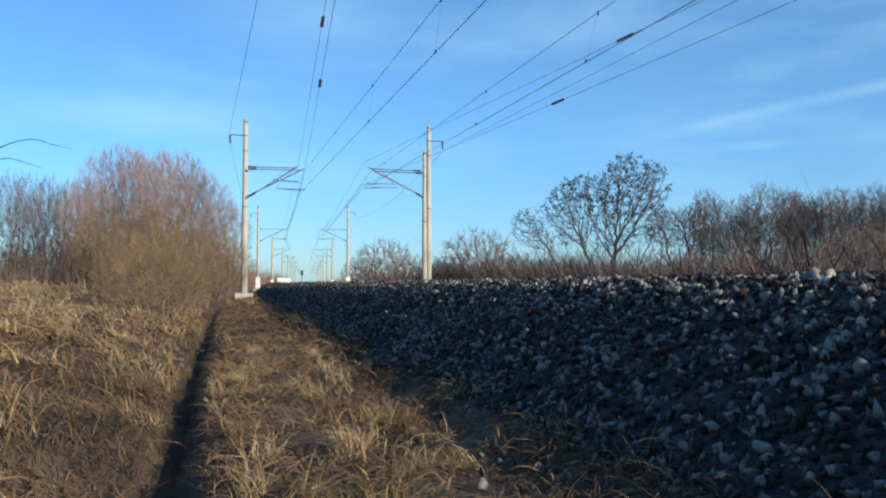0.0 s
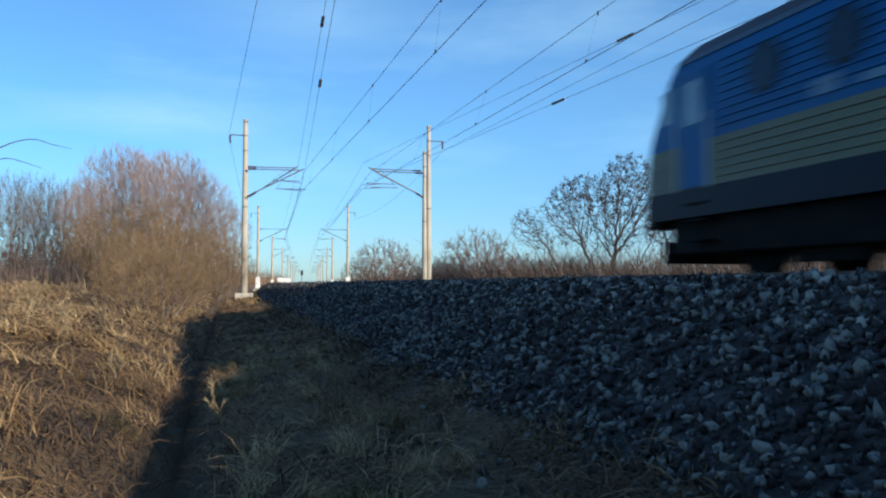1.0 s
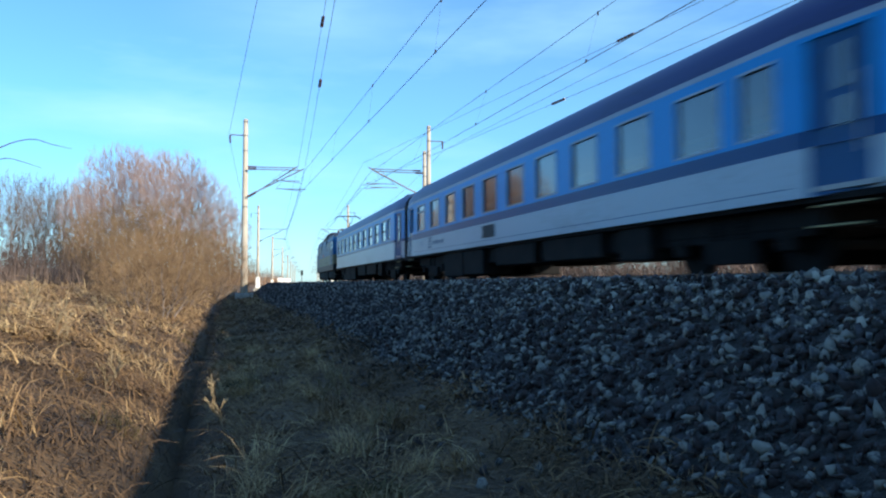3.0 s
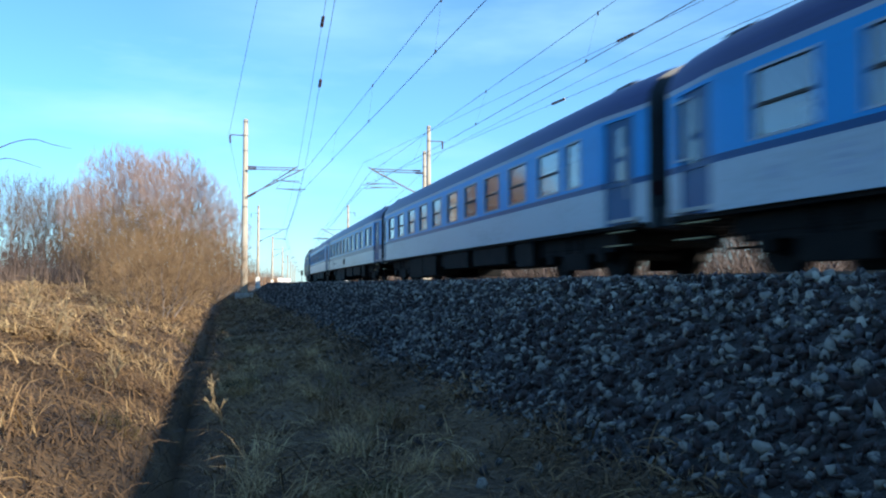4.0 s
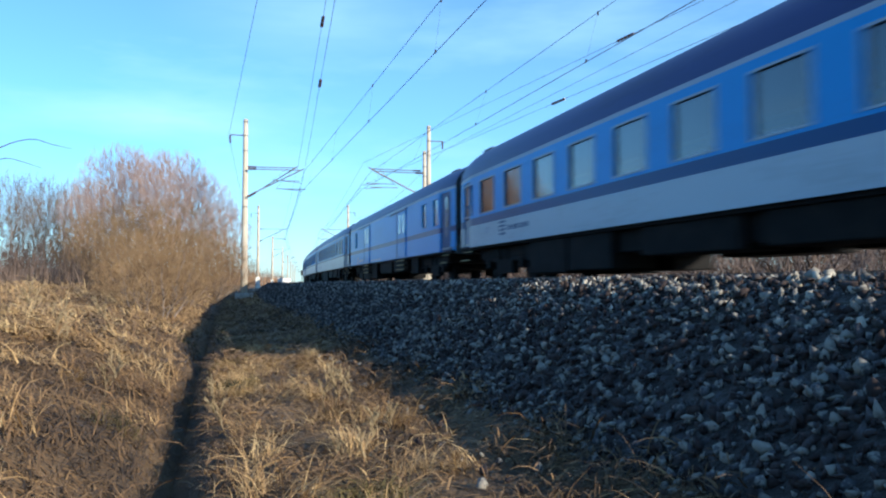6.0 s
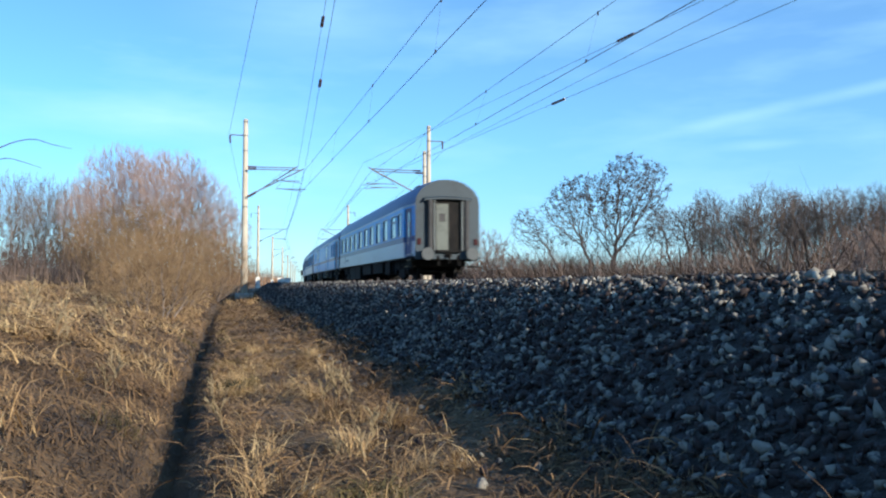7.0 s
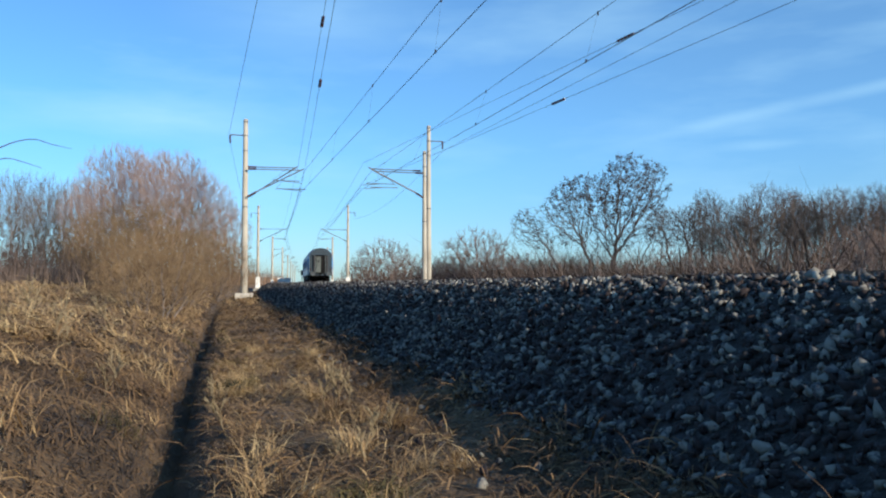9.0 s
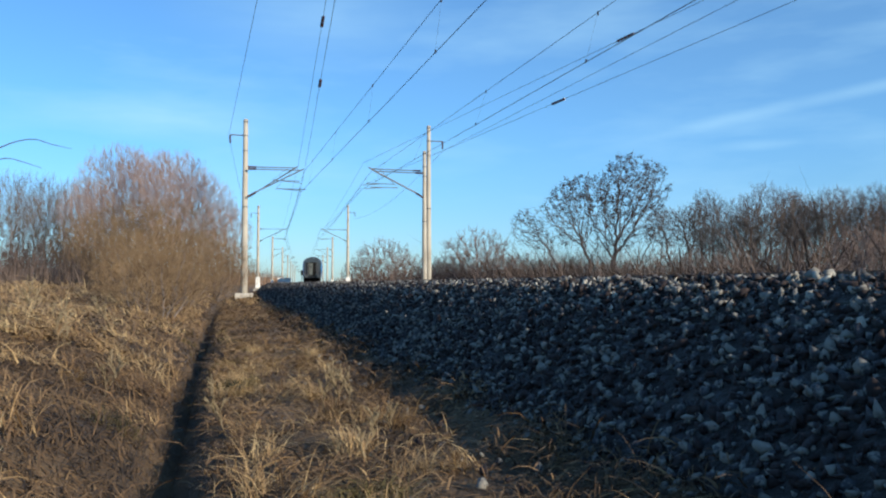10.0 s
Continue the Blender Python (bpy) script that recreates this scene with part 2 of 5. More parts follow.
s_bed = list(np.arange(-60, 60, 0.5)) + list(np.arange(60, 200, 5)) + list(np.arange(200, 900, 20))
s_bed = [-400, -200, -100] + s_bed
o_bed = list(np.arange(TOE - 0.25, CREST + 0.5, 0.12)) + [-5, -4.4, NEAR, -3, -2.2, -1.4, -0.7, 0, 0.7, 1.4, 1.9, 2.6, 3.4]
bed = solid("ballast_bed", strip(bmesh.new(), s_bed, o_bed, lambda s, o: bed_z(o) + 0.025 * noise.noise((s * 3, o * 3, 9))), m_ballast,
            "grey crushed stone ballast bed of a double track", "ballast", kind="structure")


def rail_bm(off):
    bm = bmesh.new()
    prof = [(-0.036, 0), (0.036, 0), (0.036, -0.035), (0.01, -0.05), (0.01, -0.13), (0.07, -0.155), (0.07, -0.165), (-0.07, -0.165), (-0.07, -0.155), (-0.01, -0.13), (-0.01, -0.05), (-0.036, -0.035)]
    secs = []
    for s in list(np.arange(-400, 400, 8.0)) + [400, 600, 900]:
        secs.append([line_at(s, off + x, z) for x, z in prof])
    return loft(bm, secs)


for name_off, centre in (("near", NEAR), ("far", 0.0)):
    for side in (-0.7535, 0.7535):
        solid("rail", rail_bm(centre + side), m_rail, "rust-brown steel rail with a worn bright head", "rail", kind="structure")


# ---- the train ----
def paint(name, c, rough=0.35, dirt=0.25):
    d = tuple(v * (1 - dirt) + 0.02 * dirt for v in c)
    m = mixed(name, [d, c, c], 0.7, 9, rough, bump=0.03, dist=0.004, stretch=(1, 0.35, 1.6))
    b = m.node_tree.nodes["Principled BSDF"]
    b.inputs["Coat Weight"].default_value, b.inputs["Coat Roughness"].default_value = 0.04, 0.12
    b.inputs["Specular IOR Level"].default_value = 0.14
    return m


m_blue = paint("sky_blue_coach_paint", (0.0, 0.275, 0.66), 0.36, 0.12)
m_dark_blue = paint("dark_blue_coach_paint", (0.0, 0.06, 0.19), 0.35)
m_door_blue = paint("door_blue_paint", (0.005, 0.075, 0.2), 0.35)
m_white = paint("light_grey_coach_paint", (0.38, 0.47, 0.54), 0.34, 0.2)
m_line = paint("pale_eave_line_paint", (0.34, 0.42, 0.52), 0.45, 0.2)
m_roof = paint("grey_violet_roof_paint", (0.035, 0.055, 0.16), 0.42, 0.3)
m_end = paint("sooty_coach_end_paint", (0.036, 0.05, 0.06), 0.5, 0.4)
m_cream = paint("cream_band_paint", (0.16, 0.165, 0.11), 0.45, 0.3)
m_loco_blue = paint("locomotive_blue_paint", (0.0, 0.1, 0.26), 0.42, 0.25)
m_loco_dark = paint("locomotive_grey_blue_skirt", (0.004, 0.01, 0.022), 0.5, 0.3)
m_loco_eave = paint("dull_eave_paint", (0.09, 0.13, 0.18), 0.5, 0.3)
m_loco_roof = paint("locomotive_dark_roof", (0.035, 0.04, 0.06), 0.5, 0.4)
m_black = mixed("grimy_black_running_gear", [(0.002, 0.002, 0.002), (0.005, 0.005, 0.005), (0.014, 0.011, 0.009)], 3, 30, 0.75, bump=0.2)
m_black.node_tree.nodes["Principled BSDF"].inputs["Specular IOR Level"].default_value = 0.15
m_port = paint("dark_round_window_glass", (0.006, 0.03, 0.06), 0.3, 0.2)
m_steel = mixed("bare_steel", [(0.25, 0.25, 0.26), (0.35, 0.35, 0.36), (0.45, 0.45, 0.45)], 5, 60, 0.4, 0.8, bump=0.1)
m_rubber = mixed("black_rubber", [(0.012, 0.012, 0.013), (0.02, 0.02, 0.021), (0.03, 0.03, 0.03)], 4, 40, 0.7)
m_yellow = mixed("yellow_edge_paint", [(0.16, 0.12, 0.05), (0.26, 0.2, 0.08), (0.34, 0.27, 0.12)], 4, 40, 0.6)
m_frame = mixed("aluminium_window_frame", [(0.2, 0.25, 0.3), (0.26, 0.31, 0.36), (0.32, 0.37, 0.41)], 3, 30, 0.45, 0.3, bump=0.05)
m_seat = mixed("blue_seat_cloth", [(0.03, 0.04, 0.08), (0.05, 0.07, 0.12), (0.07, 0.09, 0.15)], 3, 60, 0.9)
m_inner = mixed("pale_interior_lining", [(0.28, 0.3, 0.3), (0.34, 0.36, 0.36), (0.42, 0.43, 0.43)], 1, 20, 0.7)
m_door_grey = paint("grey_green_door_paint", (0.1, 0.112, 0.1), 0.5, 0.4)
m_buffer = paint("greasy_grey_buffer_steel", (0.07, 0.078, 0.08), 0.55, 0.5)
m_pillar = paint("pale_grey_gangway_frame", (0.12, 0.135, 0.135), 0.5, 0.35)
m_red = paint("red_plate", (0.4, 0.03, 0.02), 0.4, 0.2)
m_lamp_red = paint("red_lamp_glass", (0.035, 0.006, 0.006), 0.25, 0.3)
m_insul = mixed("brown_glazed_insulator", [(0.05, 0.02, 0.012), (0.08, 0.03, 0.02), (0.1, 0.04, 0.025)], 4, 30, 0.25)


def glass(name, tint, gloss=0.03, mirror=0.09):
    m, n, l, b = mat(name)
    n.remove(b)
    tr, gl, mx, fr = n.new("ShaderNodeBsdfTransparent"), n.new("ShaderNodeBsdfGlossy"), n.new("ShaderNodeMixShader"), n.new("ShaderNodeLayerWeight")
    tr.inputs[0].default_value = (*tint, 1)
    gl.inputs["Roughness"].default_value = gloss
    fr.inputs[0].default_value = 0.5
    pw, sc = n.new("ShaderNodeMath"), n.new("ShaderNodeMath")
    pw.operation, sc.operation = "POWER", "MULTIPLY_ADD"
    pw.inputs[1].default_value, sc.inputs[1].default_value, sc.inputs[2].default_value = 3.0, 0.75, mirror
    l.new(fr.outputs["Facing"], pw.inputs[0])
    l.new(pw.outputs[0], sc.inputs[0])
    l.new(sc.outputs[0], mx.inputs[0])
    l.new(tr.outputs[0], mx.inputs[1])
    l.new(gl.outputs[0], mx.inputs[2])
    l.new(mx.outputs[0], n["Material Output"].inputs[0])
    return m


m_glass = glass("coach_window_glass", (0.62, 0.66, 0.68), 0.06, 0.2)
m_tint = glass("tinted_window_glass", (0.12, 0.14, 0.18), 0.05, 0.11)

HALF, WIDE, TAPER = 11.95, 1.44, 10.45


def half_width(y):
    a = abs(y)
    return WIDE if a <= TAPER else WIDE - 0.17 * (a - TAPER) / (HALF - TAPER)


def wall_band(bm, side, z0, z1, holes=(), y0=-HALF, y1=HALF, depth=0.06):
    """One band of a coach's side with openings through it; holes are (y0, y1, z0, z1)."""
    ys = sorted({y0, y1, *[v for v in (-TAPER, TAPER) if y0 < v < y1], *[v for h in holes for v in h[:2] if y0 <= v <= y1]})
    zs = sorted({z0, z1, *[v for h in holes for v in h[2:4] if z0 < v < z1]})
    grid = [[bm.verts.new((side * half_width(y), y, z)) for z in zs] for y in ys]
    open_cells = set()
    for i in range(len(ys) - 1):
        for j in range(len(zs) - 1):
            cy, cz = (ys[i] + ys[i + 1]) / 2, (zs[j] + zs[j + 1]) / 2
            if any(h[0] < cy < h[1] and h[2] < cz < h[3] for h in holes):
                open_cells.add((i, j))
                continue
            q = (grid[i][j], grid[i + 1][j], grid[i + 1][j + 1], grid[i][j + 1])
            bm.faces.new(q if side > 0 else q[::-1])
    for h in holes:
        r = [(h[0], h[2]), (h[1], h[2]), (h[1], h[3]), (h[0], h[3])]
        out = [bm.verts.new((side * half_width(y), y, z)) for y, z in r]
        inn = [bm.verts.new((side * (half_width(y) - depth), y, z)) for y, z in r]
        for k in range(4):
            bm.faces.new((out[k], out[(k + 1) % 4], inn[(k + 1) % 4], inn[k]))
    bmesh.ops.remove_doubles(bm, verts=bm.verts[:], dist=0.0005)
    return bm


def pane_bm(side, h, inset):
    bm = bmesh.new()
    v = []
    for d in (inset, inset + 0.008):
        v.append([bm.verts.new((side * (half_width(y) - d), y, z)) for y, z in ((h[0], h[2]), (h[1], h[2]), (h[1], h[3]), (h[0], h[3]))])
    bm.faces.new(v[0] if side > 0 else v[0][::-1])
    return bm


def frame_bm(side, h, t=0.035, proud=0.012):
    """A window's frame: four bars round the opening."""
    bm = bmesh.new()
    y0, y1, z0, z1 = h
    for a0, a1, b0, b1 in ((y0 - t, y1 + t, z0 - t, z0), (y0 - t, y1 + t, z1, z1 + t), (y0 - t, y0, z0, z1), (y1, y1 + t, z0, z1)):
        w = (half_width(a0) + half_width(a1)) / 2
        box(bm, *sorted((side * (w - 0.03), side * (w + proud))), a0, a1, b0, b1)
    return bm


def roof_profile(y, drop=0.0, rise=1.05):
    w = half_width(y)
    pts = []
    for i in range(13):
        a = math.pi * i / 12
        c, s = math.cos(a), math.sin(a)
        x = w * (abs(c) ** 1.0) * (1 if c >= 0 else -1)
        pts.append((x, y, 3.0 + (rise - drop) * (s ** 1.0 if s > 0 else 0)))
    return pts


def wheelset_bm(r=0.46):
    bm = bmesh.new()
    tube(bm, (-1.0, 0, 0), (1.0, 0, 0), 0.085, n=10)
    for sx in (-1, 1):
        tube(bm, (sx * 0.69, 0, 0), (sx * 0.72, 0, 0), r + 0.028, n=24)
        tube(bm, (sx * 0.72, 0, 0), (sx * 0.83, 0, 0), r, n=24)
        tube(bm, (sx * 0.83, 0, 0), (sx * 0.86, 0, 0), 0.17, n=12)
    return bm


def bogie(parent, y, base=1.25):
    """A bogie: frame, wheelsets, springs and dampers; returns it."""
    bm = bmesh.new()
    for sx in (-1, 1):
        box(bm, sx * 1.02 - 0.09, sx * 1.02 + 0.09, y - base - 0.45, y + base + 0.45, 0.52, 0.72, 0.02)
        box(bm, sx * 1.02 - 0.1, sx * 1.02 + 0.1, y - 0.62, y + 0.62, 0.2, 0.56, 0.02)
        for k in (-1, 1):
            box(bm, sx * 1.04 - 0.11, sx * 1.04 + 0.11, y + k * base - 0.16, y + k * base + 0.16, 0.34, 0.6, 0.03)
    box(bm, -1.0, 1.0, y - 0.3, y + 0.3, 0.5, 0.8, 0.03)
    box(bm, -1.12, 1.12, y - base - 0.7, y + base + 0.7, 0.62, 0.9, 0.03)
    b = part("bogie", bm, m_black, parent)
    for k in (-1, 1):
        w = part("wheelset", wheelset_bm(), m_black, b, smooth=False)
        w.matrix_basis = pose(0, y + k * base, 0.46)
    for sx in (-1, 1):
        for k in (-0.28, 0.28):
            bm = bmesh.new()
            secs = []
            for i in range(13):
                r = 0.115 if i % 2 else 0.09
                secs.append([(sx * 1.05 + r * math.cos(a * math.tau / 12), y + k + r * math.sin(a * math.tau / 12), 0.55 + i * 0.028) for a in range(12)])
            loft(bm, secs)
            part("spring", bm, m_black, b)
    return b


def buffer_pair(parent, y, d):
    for sx in (-1, 1):
        bm = bmesh.new()
        tube(bm, (sx * 0.875, y, 1.06), (sx * 0.875, y + d * 0.36, 1.06), 0.1, 0.085, n=14)
        tube(bm, (sx * 0.875, y + d * 0.36, 1.06), (sx * 0.875, y + d * 0.4, 1.06), 0.24, 0.24, n=20)
        part("buffer", bm, m_buffer, parent)


def coach_end(parent, d, rise=1.05):
    """The gangway end: wall, rubber tubes, canopy, door, headstock, lamps."""
    y = d * HALF
    w = half_width(HALF)
    bm = bmesh.new()
    prof = [(w, 0.96), (w, 3.0)] + [(x, z) for x, _, z in roof_profile(HALF, 0.06, rise)][1:-1] + [(-w, 3.0), (-w, 0.96)]
    f = [bm.verts.new((x, y, z)) for x, z in prof]
    g = [bm.verts.new((x, y - d * 0.05, z)) for x, z in prof]
    bm.faces.new(f)
    bm.faces.new(g[::-1])
    for i in range(len(f)):
        j = (i + 1) % len(f)
        bm.faces.new((f[i], f[j], g[j], g[i]))
    bmesh.ops.recalc_face_normals(bm, faces=bm.faces[:])
    e = part("end_wall", bm, m_end, parent, "sooty blue-grey end wall with a gangway")
    for sx in (-1, 1):
        bm = bmesh.new()
        tube(bm, (sx * 0.72, y + d * 0.12, 1.2), (sx * 0.72, y + d * 0.12, 3.14), 0.11, n=14)
        part("gangway_tube", bm, m_rubber, e)
        bm = bmesh.new()
        box(bm, sx * 0.55 - 0.03, sx * 0.55 + 0.03, *sorted((y, y + d * 0.16)), 1.2, 3.1, 0.01)
        part("gangway_side", bm, m_pillar, e)
        bm = bmesh.new()
        box(bm, sx * 1.12 - 0.07, sx * 1.12 + 0.07, *sorted((y, y + d * 0.05)), 1.42, 1.66, 0.02)
        part("tail_lamp", bm, m_lamp_red, e, "dark red tail lamp")
    bm = bmesh.new()
    secs = []
    for k, (yy, zz) in enumerate(((0, 3.3), (0.24, 3.22), (0.24, 3.16), (0, 3.22))):
        secs.append((y + d * yy, zz))
    rings = [[(x, yy, zz - 0.07 * (x / 0.95) ** 2) for yy, zz in secs] for x in np.linspace(-0.95, 0.95, 9)]
    loft(bm, rings)
    part("gangway_canopy", bm, m_end, e)
    # flat black plate: paints the shade in the doorway beside the door
    bm = box(bmesh.new(), -0.68, 0.68, *sorted((y, y + d * 0.015)), 1.2, 3.14)
    part("gangway_shade", bm, m_black, e)
    bm = bmesh.new()
    box(bm, *sorted((d * -0.02, d * 0.46)), *sorted((y, y + d * 0.035)), 1.22, 3.0, 0.01)
    dr = part("end_door", bm, m_door_grey, e, "grey metal gangway door")
    bm = bmesh.new()
    box(bm, *sorted((d * 0.1, d * 0.34)), *sorted((y + d * 0.035, y + d * 0.04)), 2.3, 2.62)
    part("door_window", bm, m_rubber, dr, "dark door window")
    bm = bmesh.new()
    box(bm, -0.5, 0.5, *sorted((y, y + d * 0.28)), 1.12, 1.19, 0.01)
    part("gangway_plate", bm, m_black, e)
    bm = bmesh.new()
    box(bm, -1.25, 1.25, *sorted((y - d * 0.1, y + d * 0.1)), 0.86, 1.2, 0.02)
    hs = part("headstock", bm, m_end, parent)
    buffer_pair(hs, y + d * 0.08, d)
    bm = bmesh.new()
    tube(bm, (0, y, 1.02), (0, y + d * 0.28, 1.02), 0.05)
    tube(bm, (0, y + d * 0.28, 1.05), (0, y + d * 0.3, 0.7), 0.035)
    box(bm, -0.12, 0.12, *sorted((y + d * 0.05, y + d * 0.2)), 0.95, 1.1, 0.01)
    part("coupling_hook", bm, m_black, hs)
    for sx in (-1, 1):
        bm = bmesh.new()
        pts = [Vector((sx * (0.4 + 0.05 * math.sin(i)), y + d * (0.1 + 0.12 * math.sin(i * math.pi / 6)), 1.0 - 0.38 * math.sin(i * math.pi / 6))) for i in range(7)]
        for a, b in zip(pts, pts[1:]):
            tube(bm, a, b, 0.025, n=6)
        part("brake_hose", bm, m_black, hs)
    return e


def coach_doors(parent, d, door_m):
    """The two side doors in the narrowed end, with steps; they run from z 1.0 to 3.1."""
    a, b = (d * 10.62, d * 11.52)
    y0, y1 = min(a, b), max(a, b)
    for sx in (-1, 1):
        bm = bmesh.new()
        w0, w1 = half_width(y0) - 0.035, half_width(y1) - 0.035
        v = [[bm.verts.new((sx * (w - t), y, z)) for w, y, z in ((w0, y0, 0.96), (w1, y1, 0.96), (w1, y1, 2.86), (w0, y0, 2.86))] for t in (0, 0.04)]
        bm.faces.new(v[0])
        bm.faces.new(v[1][::-1])
        for k in range(4):
            bm.faces.new((v[0][k], v[0][(k + 1) % 4], v[1][(k + 1) % 4], v[1][k]))
        bmesh.ops.recalc_face_normals(bm, faces=bm.faces[:])
        dr = part("side_door", bm, door_m, parent, "blue folding entrance door")
        for z0, z1 in ((2.2, 2.72), (1.75, 2.1)):
            bm = bmesh.new()
            w = half_width((y0 + y1) / 2) - 0.03
            box(bm, *sorted((sx * (w - 0.03), sx * (w + 0.004))), (y0 + y1) / 2 - 0.16, (y0 + y1) / 2 + 0.16, z0, z1)
            part("door_window", bm, m_tint, dr)
        bm = bmesh.new()
        tube(bm, (sx * (half_width(y1) + 0.03), y0 + 0.02, 1.4), (sx * (half_width(y1) + 0.03), y0 + 0.02, 2.3), 0.015, n=6)
        part("handrail", bm, m_steel, dr)
        for k, z in enumerate((0.85, 0.6)):
            bm = bmesh.new()
            x = sx * (1.22 + 0.08 * k)
            box(bm, x - 0.12, x + 0.12, y0 + 0.02, y1 - 0.02, z - 0.02, z + 0.02, 0.005)
            st = part("step", bm, m_black, parent)
            bm = bmesh.new()
            box(bm, *sorted((x + sx * 0.12, x + sx * 0.13)), y0 + 0.02, y1 - 0.02, z - 0.012, z + 0.012)
            part("step_edge", bm, m_yellow, st, "yellow step edge")


def coach(label, windows, small=(), style="split", upper=None, lower=None, baggage=False, tinted=False, inner_wall=False, rise=0.83):
    """One 24.5 m coach, +y forwards; windows are (front, back) metres behind the coach's front end."""
    upper, lower = upper or m_blue, lower or m_white
    ob = thing("coach", label, "railway coach", group="coaches of the train")
    at = lambda m: 12.25 - m
    holes = [(at(b), at(a), 1.86, 2.74) for a, b in windows]
    little = [(at(b), at(a), 1.86 if not baggage else 1.9, 2.74) for a, b in small]
    doors = [(10.62, 11.52), (-11.52, -10.62)]
    gaps = [(y0, y1, 0.9, 2.86) for y0, y1 in doors]
    for sx in (-1, 1):
        za, zb = (1.58, 1.75) if baggage else (1.66 if style == "split" else 1.56, 1.77)
        bm = wall_band(bmesh.new(), sx, 0.96, za, [(g[0], g[1], 0.96, za) for g in gaps])
        part("lower_side", bm, lower, ob)
        bm = wall_band(bmesh.new(), sx, za, zb, [(g[0], g[1], za, zb) for g in gaps])
        part("side_stripe", bm, m_dark_blue, ob, "dark blue waist stripe")
        bm = wall_band(bmesh.new(), sx, zb, 2.92, holes + little + [(g[0], g[1], zb, 2.86) for g in gaps])
        part("upper_side", bm, upper, ob)
        bm = wall_band(bmesh.new(), sx, 2.92, 3.0)
        part("eave_line", bm, m_line, ob, "pale line under the roof")
        for h in holes + little:
            fr = part("window", frame_bm(sx, h), m_frame if not baggage else upper, ob)
            part("pane", pane_bm(sx, h, 0.035), m_tint if tinted else m_glass, fr)
            if h in holes and (style == "split" or style == "vent" and h == holes[-1]):
                zb = 2.28 if style == "split" else 2.52
                bm = bmesh.new()
                w = half_width((h[0] + h[1]) / 2)
                box(bm, *sorted((sx * (w - 0.04), sx * (w - 0.005))), h[0], h[1], zb - 0.022, zb + 0.022)
                part("window_bar", bm, m_rubber if style == "split" else m_frame, fr)
    bm = bmesh.new()
    secs = [roof_profile(y, d, rise) for y, d in ((-HALF, 0.06), (-11.6, 0.015), (-TAPER, 0), (-5, 0), (0, 0), (5, 0), (TAPER, 0), (11.6, 0.015), (HALF, 0.06))]
    rows = [[bm.verts.new(p) for p in sec] for sec in secs]
    for r0, r1 in zip(rows, rows[1:]):
        for i in range(len(r0) - 1):
            bm.faces.new((r0[i + 1], r0[i], r1[i], r1[i + 1]))
    bmesh.ops.recalc_face_normals(bm, faces=bm.faces[:])
    rf = part("roof", bm, m_roof, ob, smooth=True)
    for y, l in ((10.6, 0.35), (-10.4, 0.4)):
        bm = box(bmesh.new(), -0.9, -0.5, y - l, y + l, 2.76 + rise * 0.86, 2.98 + rise * 0.86, 0.03)
        part("roof_vent", bm, m_loco_roof, rf)
    for d in (-1, 1):
        coach_end(ob, d, rise)
        coach_doors(ob, d, m_blue if baggage and d > 0 else m_door_blue)
        bogie(ob, d * 8.6)
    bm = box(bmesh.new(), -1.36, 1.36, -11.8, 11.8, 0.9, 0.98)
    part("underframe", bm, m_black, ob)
    bm = bmesh.new()
    box(bm, -1.38, 1.38, -11.7, 11.7, 1.02, 1.08)
    part("inner_floor", bm, m_inner, ob)
    if not baggage:
        me = mesh_of("seat_back", box(bmesh.new(), -0.5, 0.5, -0.14, 0.14, 1.12, 2.1, 0.05))
        me.materials.append(m_seat)
        for k in range(12):
            for sx in (-1, 1):
                st = new("seat_back", me)
                st.parent, st.location = ob, (sx * 0.86, -10.5 + k * 1.922, 0)
    if inner_wall:
        # the corridor's wall, panelled, with a door to each compartment
        bm = box(bmesh.new(), 0.3, 0.34, -10.2, 10.2, 1.12, 2.98)
        part("corridor_wall", bm, m_inner, ob)
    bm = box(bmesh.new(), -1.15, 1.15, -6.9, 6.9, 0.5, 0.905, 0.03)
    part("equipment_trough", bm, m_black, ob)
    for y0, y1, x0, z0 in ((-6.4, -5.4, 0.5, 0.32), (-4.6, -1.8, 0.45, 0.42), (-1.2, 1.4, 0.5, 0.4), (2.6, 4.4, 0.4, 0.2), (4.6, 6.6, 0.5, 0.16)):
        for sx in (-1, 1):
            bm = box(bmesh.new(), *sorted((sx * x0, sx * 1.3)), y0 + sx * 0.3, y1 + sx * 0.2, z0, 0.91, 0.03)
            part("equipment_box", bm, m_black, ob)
    return ob


PITCH = [(2.36 + 1.922 * i, 3.5 + 1.922 * i) for i in range(10)]
OPEN = [(2.66 + 1.93 * i, 3.76 + 1.93 * i) for i in range(10)]


def side_mark(parent, side, y0, y1, z0, z1, material, name="marking", proud=0.004, label=""):
    """A thin painted plate on a car's side."""
    w = max(half_width(y0), half_width(y1))
    bm = box(bmesh.new(), *sorted((side * (w - 0.002), side * (w + proud))), y0, y1, z0, z1)
    return part(name, bm, material, parent, label)


